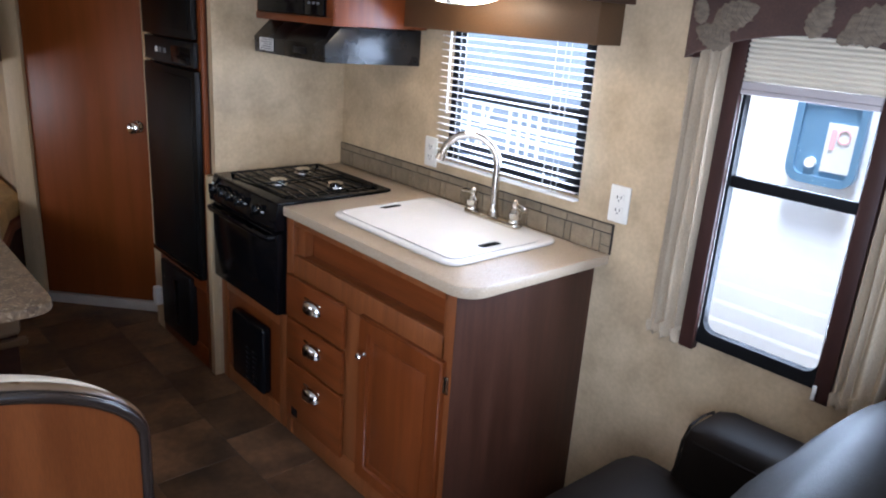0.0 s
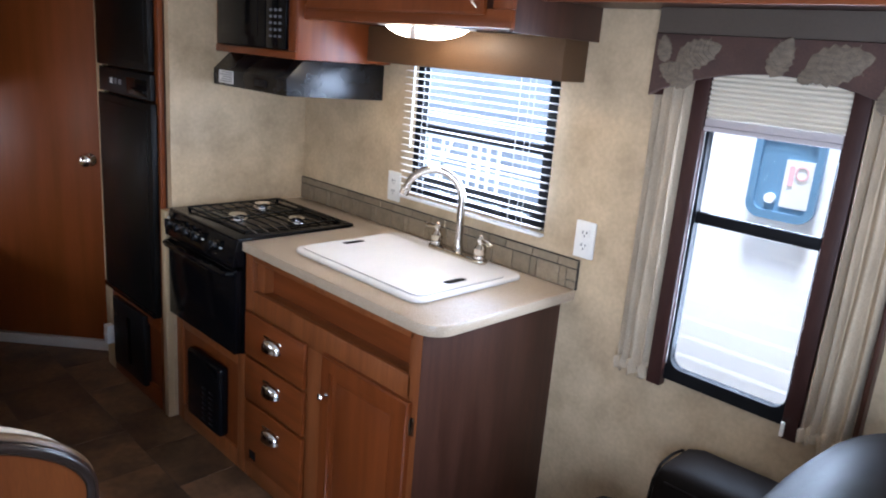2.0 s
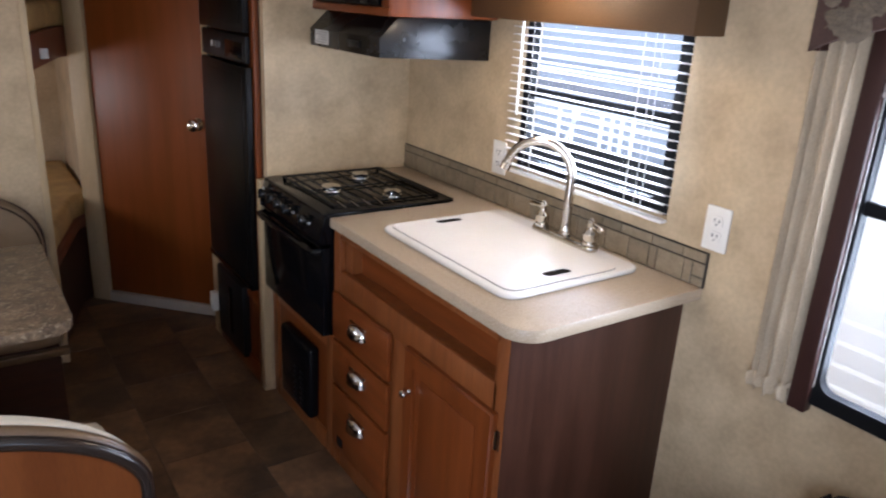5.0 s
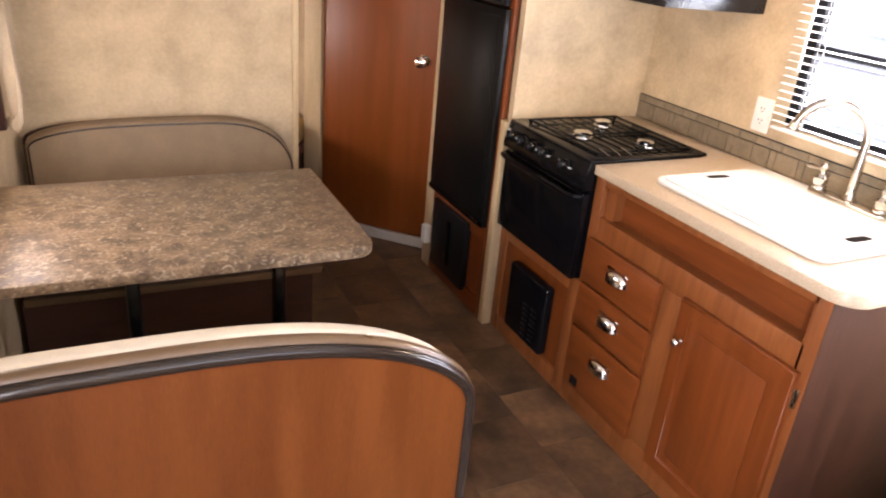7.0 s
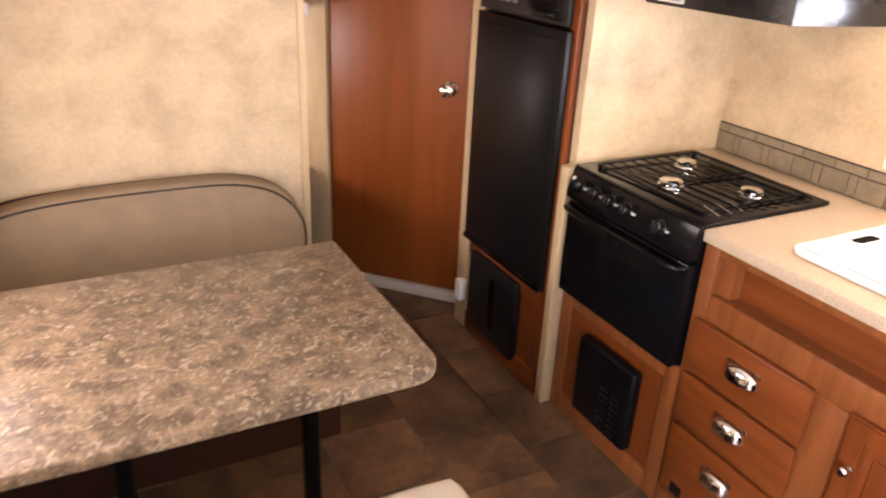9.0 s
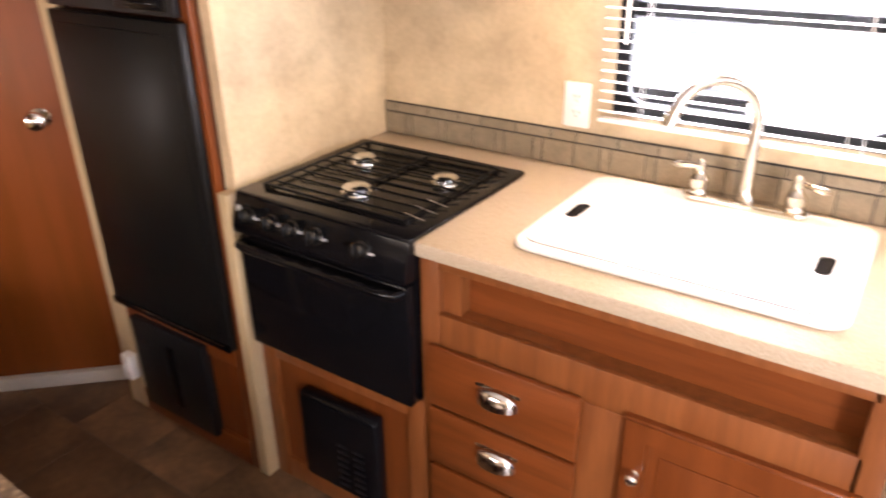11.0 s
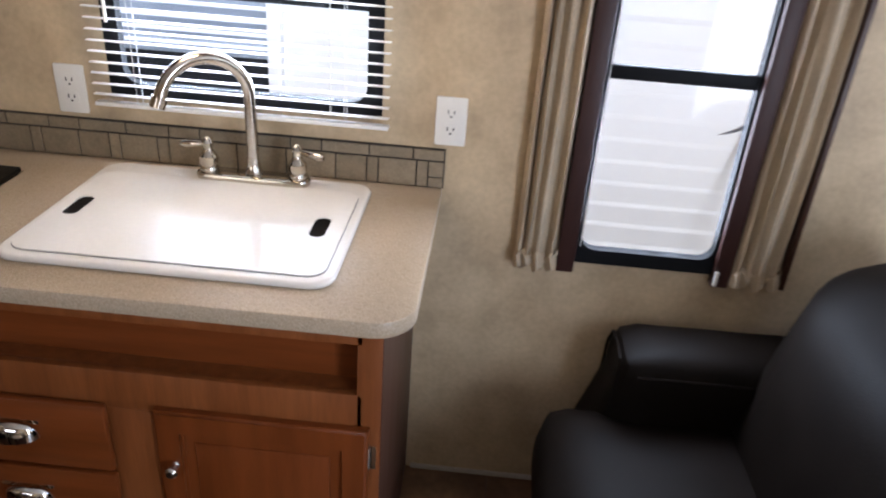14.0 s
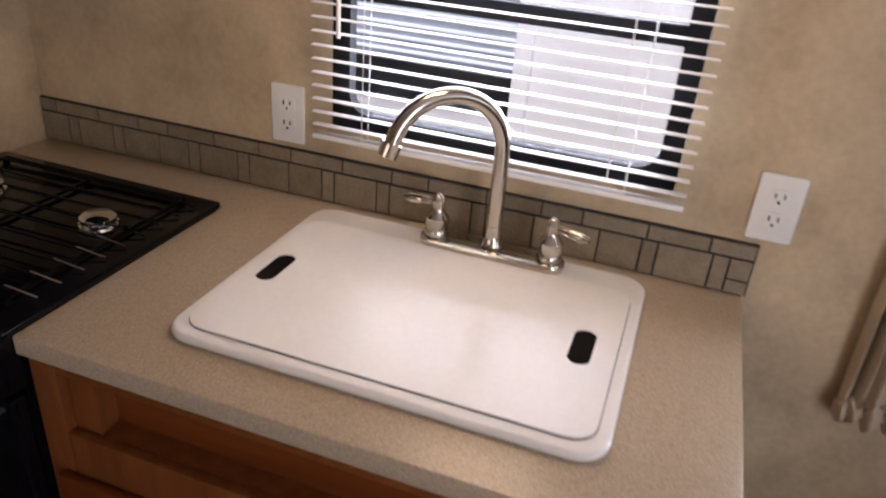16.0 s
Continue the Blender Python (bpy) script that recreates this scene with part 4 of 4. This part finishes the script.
part("side_board", bx(1.80, WR, 0.444, 0.456, 0.735, 1.53, 0.002), M_DARKWOOD, lam, "thin reddish-brown outer board")
sh = thing("pleated_shade", (1.80, 0.785, 1.46), "cream pleated shade drawn a third down", "shade")
zs = [1.487 + 0.0062 * i for i in range(23)]
zp = [(1.809 if i % 2 else 1.819, z) for i, z in enumerate(zs)]
part("pleats", prism(bmesh.new(), zp + [(x + 0.004, z) for x, z in zp[::-1]], "y", 0.619, 0.956), M_SHADE, sh)
part("lower_band", bx(1.810, 1.818, 0.619, 0.956, 1.468, 1.487, 0.002), M_SHADEBAND, sh, "mauve-grey lower band")
part("bottom_bar", bx(1.806, 1.822, 0.619, 0.956, 1.455, 1.4675, 0.003), M_SHADEBAND, sh, "mauve-grey bottom bar")
part("tension_cord", rod(bmesh.new(), (1.812, 0.950, 0.80), (1.812, 0.950, 1.46), 0.0008, seg=5), M_WHITEP, sh)

oc = thing("overhead_cabinet", (1.7, 0.3, 1.76), "cherry wood overhead cabinet above the sofa window", "cabinet")
part("carcass", bx(1.57, WR, -0.6, 1.331, 1.755, TOP), M_DARKWOOD, oc)
part("face_rail", bx(1.55, 1.57, -0.6, 1.331, 1.747, 1.81, 0.003), M_WOODH, oc)
for y in (0.05, 0.70):
    framed_door(oc, 1.55, y, y + 0.6, 1.80, TOP - 0.005)
# shadowed wall between valance and cabinet, put in as a dark strip
structure("valance_shadow_strip", bx(1.748, WR, 0.0, 1.094, 1.691, 1.7535), M_SHADOWED, "strip above the valance, coloured dark for the shadow there")


# ---------------------------------------------------------------- sofa
def soft(bm, x0, x1, y0, y1, z0, z1, r, puff=0.0, n=10):
    """A cushion: a box with rounded edges whose faces swell a little."""
    box(bm, x0, x1, y0, y1, z0, z1)
    bmesh.ops.subdivide_edges(bm, edges=bm.edges[:], cuts=n, use_grid_fill=True)
    c, h = Vector(((x0 + x1) / 2, (y0 + y1) / 2, (z0 + z1) / 2)), Vector(((x1 - x0) / 2, (y1 - y0) / 2, (z1 - z0) / 2))
    for v in bm.verts:
        p = v.co - c
        q = Vector([max(-h[k] + r, min(h[k] - r, p[k])) for k in range(3)])
        d = p - q
        if d.length > 1e-6:
            d = d.normalized() * r
        w = [1 - (p[k] / h[k]) ** 2 for k in range(3)]
        sw = Vector([puff * (p[k] / h[k]) * w[(k + 1) % 3] * w[(k + 2) % 3] for k in range(3)])
        v.co = c + q + d + sw + 0.006 * noise.noise_vector(p * 6 + c * 3)
    return bm


sofa = thing("sofa", (1.2, 0.5, 0), "dark brown leatherette sofa with padded arm", "sofa")
part("base", soft(bmesh.new(), 0.72, 1.78, 0.08, 0.93, 0.03, 0.30, 0.03), M_LEATHER, sofa)
part("seat_cushion", soft(bmesh.new(), 0.72, 1.66, 0.28, 1.01, 0.25, 0.45, 0.06, 0.02), M_LEATHER, sofa)
bm = soft(bmesh.new(), 0.72, 1.72, 0.22, 0.55, 0.30, 0.925, 0.14, 0.03)
for v in bm.verts:
    v.co.y -= 0.22 * (v.co.z - 0.45)
part("backrest", bm, M_LEATHER, sofa)
bm = soft(bmesh.new(), 1.60, 1.815, 0.20, 0.84, 0.05, 0.615, 0.05, 0.012)
for v in bm.verts:
    if v.co.y > 0.6 and v.co.z < 0.5:
        v.co.y += 0.30 * (0.5 - max(v.co.z, 0.25)) * (v.co.y - 0.6) / 0.24
arm = part("arm", bm, M_LEATHER, sofa)
part("seam", tube(bmesh.new(), [(1.625, 0.862, 0.12), (1.622, 0.852, 0.40), (1.628, 0.842, 0.55), (1.65, 0.838, 0.592), (1.71, 0.838, 0.600), (1.77, 0.838, 0.592), (1.792, 0.842, 0.55), (1.797, 0.85, 0.3)], 0.004, 6), M_LEATHER, arm)
part("seam", tube(bmesh.new(), [(1.603, 0.80, 0.575), (1.602, 0.6, 0.578), (1.603, 0.4, 0.575)], 0.004, 6), M_LEATHER, arm)

# ---------------------------------------------------------------- fridge
fcab = thing("fridge_cabinet", (1.5, 3.17, 0), "cherry wood cabinet around the refrigerator", "cabinet")
GX = 1.20
part("stile", bx(GX, GX + 0.02, 2.858, 2.895, 0, TOP, 0.003), M_WOOD, fcab)
part("stile", bx(GX, GX + 0.02, 3.410, 3.50, 0, TOP, 0.003), M_JAMB, fcab, "pale wood edge board")
part("rail", bx(GX, GX + 0.02, 2.895, 3.410, 0.36, 0.425, 0.003), M_WOODH, fcab)
part("rail", bx(GX, GX + 0.02, 2.895, 3.410, 0.0, 0.085, 0.003), M_WOODH, fcab)
part("panel", bx(GX + 0.012, GX + 0.019, 2.894, 3.409, 0.084, 0.362), M_WOOD, fcab)
part("carcass", bx(GX + 0.02, WR, 2.858, 3.50, 0, TOP), M_DARKWOOD, fcab)
fr = thing("refrigerator", (1.2, 3.17, 0.41), "black built-in refrigerator with a control strip", "refrigerator")
fd = part("door", bx(GX - 0.028, GX - 0.001, 2.872, 3.408, 0.435, 1.315, 0.005), M_FRIDGE, fr)
part("door_panel", bx(GX - 0.031, GX - 0.0275, 2.905, 3.385, 0.475, 1.285, 0.0012), M_FRIDGE, fd)
part("bottom_trim", bx(GX - 0.034, GX - 0.027, 2.872, 3.408, 0.436, 0.457, 0.002), M_BLACK, fd)
# highlight along the black trim, modelled as a bright strip
part("highlight_line", bx(GX - 0.0355, GX - 0.0335, 2.89, 3.30, 0.4525, 0.457, 0.0005), M_NICKEL, fd, "thin nickel strip for the highlight on the trim")
cs = part("control_strip", bx(GX - 0.022, GX - 0.001, 2.885, 3.408, 1.325, 1.425, 0.004), M_BLACKM, fr)
for y in (3.27, 3.225, 3.18):
    part("control_mark", bx(GX - 0.0232, GX - 0.0219, y - 0.014, y + 0.014, 1.362, 1.384), M_LABEL if y > 3.25 else M_PRINT, cs, "small printed mark")
part("latch", bx(GX - 0.032, GX - 0.0215, 2.93, 3.07, 1.345, 1.362, 0.004), M_BLACK, cs)
part("latch_plate", bx(GX - 0.0235, GX - 0.0215, 2.91, 3.11, 1.335, 1.40, 0.001), M_BLACK, cs)
fd2 = part("freezer_door", bx(GX - 0.028, GX - 0.001, 2.885, 3.408, 1.435, 1.85, 0.005), M_FRIDGE, fr)
part("door_panel", bx(GX - 0.031, GX - 0.0275, 2.915, 3.385, 1.465, 1.82, 0.0012), M_FRIDGE, fd2)
ap = thing("access_panel", (1.19, 3.2, 0.07), "black utility panel below the refrigerator", "panel")
part("cover", bx(GX - 0.022, GX + 0.0115, 3.02, 3.36, 0.065, 0.395, 0.006), M_BLACKM, ap)
part("inset", bx(GX - 0.025, GX - 0.0215, 3.16, 3.20, 0.12, 0.34, 0.002), M_BLACK, ap)
part("lock", rod(bmesh.new(), (GX - 0.021, 3.305, 0.32), (GX - 0.027, 3.305, 0.32), 0.008, seg=10), M_CHROME, ap, "small round lock")
bs = thing("switch_box", (1.19, 3.43, 0.13), "small white plastic box beside the utility panel", "switch box")
part("case", bx(GX - 0.035, GX - 0.001, 3.405, 3.45, 0.135, 0.225, 0.004), M_WHITEP, bs)
part("button", bx(GX - 0.039, GX - 0.0345, 3.415, 3.44, 0.165, 0.195, 0.002), M_WHITEP, bs)

# ---------------------------------------------------------------- dinette
BX1 = 0.492


def arch(z0, drop=0.0, inset=0.0, n=40, wide=False):
    """The outline of a bench back; the wide one swells most towards the wall."""
    if wide:
        c, out = -0.25, []
        for i in range(n + 1):
            u = -1 + 2 * i / n
            s = math.copysign(1 - (1 - abs(u)) ** 1.8, u)
            h, e = (BX1 + 0.020 - c - inset, 2.6) if s > 0 else (0.41 - inset, 6.0)
            out.append((c + h * s, 0.553 - drop * 0.3 + (0.250 - drop * 0.7) * max(0.0, 1 - abs(s) ** e) ** (0.55 if s > 0 else 0.5)))
        return [(out[0][0], z0), *out, (out[-1][0], z0)]
    c, out = 0.08, []
    for i in range(n + 1):
        u = -1 + 2 * i / n
        s = math.copysign(1 - (1 - abs(u)) ** 1.8, u)
        h, e = (0.508 - c - inset, 3.2) if s > 0 else (c - WL - 0.012 - inset, 3.2)
        low = 0.15 if s < 0 else 0.0
        out.append((c + h * s, 0.58 + low - drop * 0.3 + (0.222 - low - drop * 0.7) * max(0.0, 1 - abs(s) ** e) ** 0.5))
    return [(out[0][0], z0), *out, (out[-1][0], z0)]


def bench(y, s, label):
    """A dinette bench whose back is at y; s: +1 when the seat lies on the +y side."""
    wide = s > 0
    BX0 = -0.64 if wide else WL + 0.012
    b = thing("dinette_bench", (-0.03, y, 0), label, "bench", "dinette benches")
    lo, hi = sorted((y, y + s * 0.02))
    part("back_panel", prism(bmesh.new(), arch(0.0, 0.028 if wide else 0.004, 0.018 if wide else 0.004, wide=wide), "y", lo, hi), M_BENCH, b, "reddish wood back panel")
    lo, hi = sorted((y - s * 0.006, y + s * 0.028))
    part("edging", tube(bmesh.new(), [(p[0], y + 0.008 if wide else (lo + hi) / 2, p[1]) for p in arch(0.0, 0.020 if wide else 0.012, 0.012, 64, wide)], 0.0165 if wide else 0.014, 12), M_PIPING if wide else M_BROWNWOOD, b, "dark brown edging")
    if wide:
        part("top_band", tube(bmesh.new(), [(p[0], y + 0.027, p[1]) for p in arch(0.0, 0.008, 0.012, 64, True)], 0.018, 14), M_BAND, b, "tan-brown vinyl band")
    lo, hi = sorted((y + s * 0.030, y + s * (0.085 if wide else 0.12)))
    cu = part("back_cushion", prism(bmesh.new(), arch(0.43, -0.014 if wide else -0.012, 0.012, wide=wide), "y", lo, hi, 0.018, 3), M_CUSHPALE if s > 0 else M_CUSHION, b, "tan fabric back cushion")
    e = y + s * (0.087 if wide else 0.122)
    path = [(p[0], e, p[1]) for p in arch(0.44, 0.0, 0.03 if wide else 0.022, wide=wide)]
    part("piping", tube(bmesh.new(), path, 0.003 if wide else 0.0035, 6), M_PIPING, cu)
    lo, hi = sorted((y + s * 0.12, y + s * 0.53))
    part("seat_base", bx(BX0 + (0.004 if wide else -0.04), BX1 - 0.02, *sorted((y + s * 0.02, y + s * 0.49)), 0, 0.335), M_BASEWOOD, b, "dark wood seat base")
    if not wide:
        part("seat_board", bx(BX0 - 0.03, 0.50, y - 0.525, y - 0.491, 0.300, 0.326, 0.004), M_BAND, b, "tan-brown seat edge board")
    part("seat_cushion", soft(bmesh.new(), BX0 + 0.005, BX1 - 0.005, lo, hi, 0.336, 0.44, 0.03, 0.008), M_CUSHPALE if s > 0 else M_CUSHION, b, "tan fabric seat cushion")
    return b


bench(1.672, 1, "dinette bench with arched wood back and tan cushions, seen from behind")
bench(3.435, -1, "dinette bench with tan cushions against the partition")
tb = thing("dinette_table", (-0.05, 2.57, 0), "brown stone-look laminate dinette table on two posts", "table")
part("tabletop", prism(bmesh.new(), [(-0.545, 2.93), (-0.588, 2.27), (-0.578, 2.225), (-0.545, 2.207)] + rrect(-0.3, 0.455, 2.205, 2.93, 0.07, corners=(0, 1, 0, 0))[1:-1], "z", 0.697, 0.727, 0.005), M_TABLE, tb)
for x in (-0.198, 0.222):
    lg = part("leg", prism(bmesh.new(), rrect(x - 0.020, x + 0.020, 2.43, 2.47, 0.012), "z", 0.012, 0.685), M_KNOB, tb, "dark metal post")
    part("foot", lathe(bmesh.new(), [(0.085, 0), (0.085, 0.006), (0.05, 0.012), (0.03, 0.014)], Matrix.Translation((x, 2.45, 0))), M_BLACKM, lg)
    part("top_plate", bx(x - 0.08, x + 0.08, 2.37, 2.53, 0.685, 0.697, 0.002), M_BLACKM, lg)

# bunks behind the partition
for z, nm in ((0.445, "lower"), (1.37, "upper")):
    bk = thing("bunk_bed", (0.1, 4.4, z), "%s bunk with a patterned golden mattress" % nm, "bunk", "bunks")
    edge = [(-0.40, 3.50), (0.535, 3.50), (0.72, 4.10), (0.795, 4.20), (0.795, WB - 0.01), (-0.30, WB - 0.01)]
    part("deck", prism(bmesh.new(), edge, "z", z - (0.05 if z < 1 else 0.135), z - 0.001, 0.004), M_BOARD, bk, "dark red-brown bunk board")
    part("mattress", prism(bmesh.new(), [(x - 0.01, y) for x, y in edge], "z", z, z + 0.12, 0.03, 4), M_MATTRESS, bk)
    if z < 1:
        part("bunk_base", prism(bmesh.new(), [(x - 0.02, y) for x, y in edge], "z", 0, z - 0.051), M_BASEWOOD, bk)
part("decal", bx(0.60, 0.63, 3.68, 3.69, 1.27, 1.31), M_LABEL, bk, "tiny pale decal")

# dinette window dressing
dv = thing("dinette_valance", (-0.5, 2.5, 1.5), "arched brown leaf-fabric valance over the dinette window", "valance")
v3 = part("valance_front", prism(bmesh.new(), arch_board(1.78, 3.30, 1.315, 1.35, 1.56), "x", WL + 0.085, WL + 0.10, 0.004), M_VALANCE, dv)
for y in (1.78, 3.285):
    part("valance_return", bx(WL, WL + 0.084, y, y + 0.015, 1.315, 1.56), M_BROWNWOOD, dv)
for y in (1.965, 3.088):
    part("side_board", bx(WL, WL + 0.034, y, y + 0.03, 0.86, 1.47, 0.003), M_BROWNWOOD, dv, "dark brown side board")
for i in range(11):
    part("leaf_motif", leaf(bmesh.new(), WL + 0.1005, 1.86 + i * 0.135, 1.485 + 0.03 * (-1) ** i, 0.05, 40 * i, 1), M_LEAF, v3, "woven beige leaf")
slanted(curtain("beige curtain gathered beside the dinette window", WL + 0.036, WL + 0.088, 1.85, 1.985, 0.83, 1.45, 4, "dinette window curtains"))
slanted(curtain("beige curtain gathered beside the dinette window", WL + 0.025, WL + 0.08, 3.126, 3.21, 0.86, 1.45, 3, "dinette window curtains"))
sh = thing("pleated_shade", (WL + 0.05, 2.52, 1.25), "cream pleated shade drawn a third down", "shade")
zs = [1.24 + 0.0085 * i for i in range(22)]
zp = [(WL + (0.035 if i % 2 else 0.05) + 0.012 * math.sin(math.pi * i / 21), z) for i, z in enumerate(zs)]
part("pleats", prism(bmesh.new(), zp + [(x + 0.004, z) for x, z in zp[::-1]], "y", 2.01, 3.085), M_SHADE, sh)
part("bottom_bar", bx(WL + 0.032, WL + 0.055, 2.01, 3.085, 1.222, 1.24, 0.003), M_SHADE, sh)
slanted(sh)
slanted(dv)

# ---------------------------------------------------------------- backsplash tiles
sp = thing("backsplash", (WR, 2.05, 0.91), "olive-tan tile backsplash strip with dark joints", "backsplash")
part("backing", bx(WR - 0.008, WR - 0.0005, 1.296, 2.8185, 0.9105, 1.008), M_GROUT, sp)


def tile(y0, y1, z0, z1):
    part("tile", bx(WR - 0.012, WR - 0.0075, y0 + 0.0017, y1 - 0.0017, z0 + 0.0016, z1 - 0.0016, 0.0008, 1), M_SPLASH, sp)


tile(1.297, 1.335, 0.911, 0.938)
tile(1.297, 1.335, 0.938, 0.978)
y, k = 1.335, 0
while y < 2.81:
    w = (0.028, 0.092, 0.028, 0.075, 0.092)[k % 5]
    tile(y, min(y + w, 2.818), 0.911, 0.978)
    y, k = y + w, k + 1
y, k = 1.297, 0
while y < 2.81:
    w = (0.075, 0.105, 0.115)[k % 3]
    tile(y, min(y + w, 2.818), 0.979, 1.007)
    y, k = y + w, k + 1

# ---------------------------------------------------------------- floor tiles
P = 0.305
FT = mesh_of("floor_tile", bx(-P / 2 + 0.0012, P / 2 - 0.0012, -P / 2 + 0.0012, P / 2 - 0.0012, -0.0024, 0.0, 0.001, 1), M_TILE)
for i in range(-7, 3):
    for j in range(-12, 11):
        cx = 1.01 + (i + 0.5) * P
        cy = 2.21 + (j + 0.5) * P + (0.115 if i % 2 == 0 else 0.0)
        if cx > -0.66 + 0.0963 * (cy - 3.46) and cx < WR + 0.05 and WF < cy < WB - 0.3:
            t = new("floor_tile", FT)
            t.parent = floor
            t.location = (cx, cy, 0)
            t.rotation_euler = (0, 0, radians(90 * ((i * 3 + j * 5) % 4)))
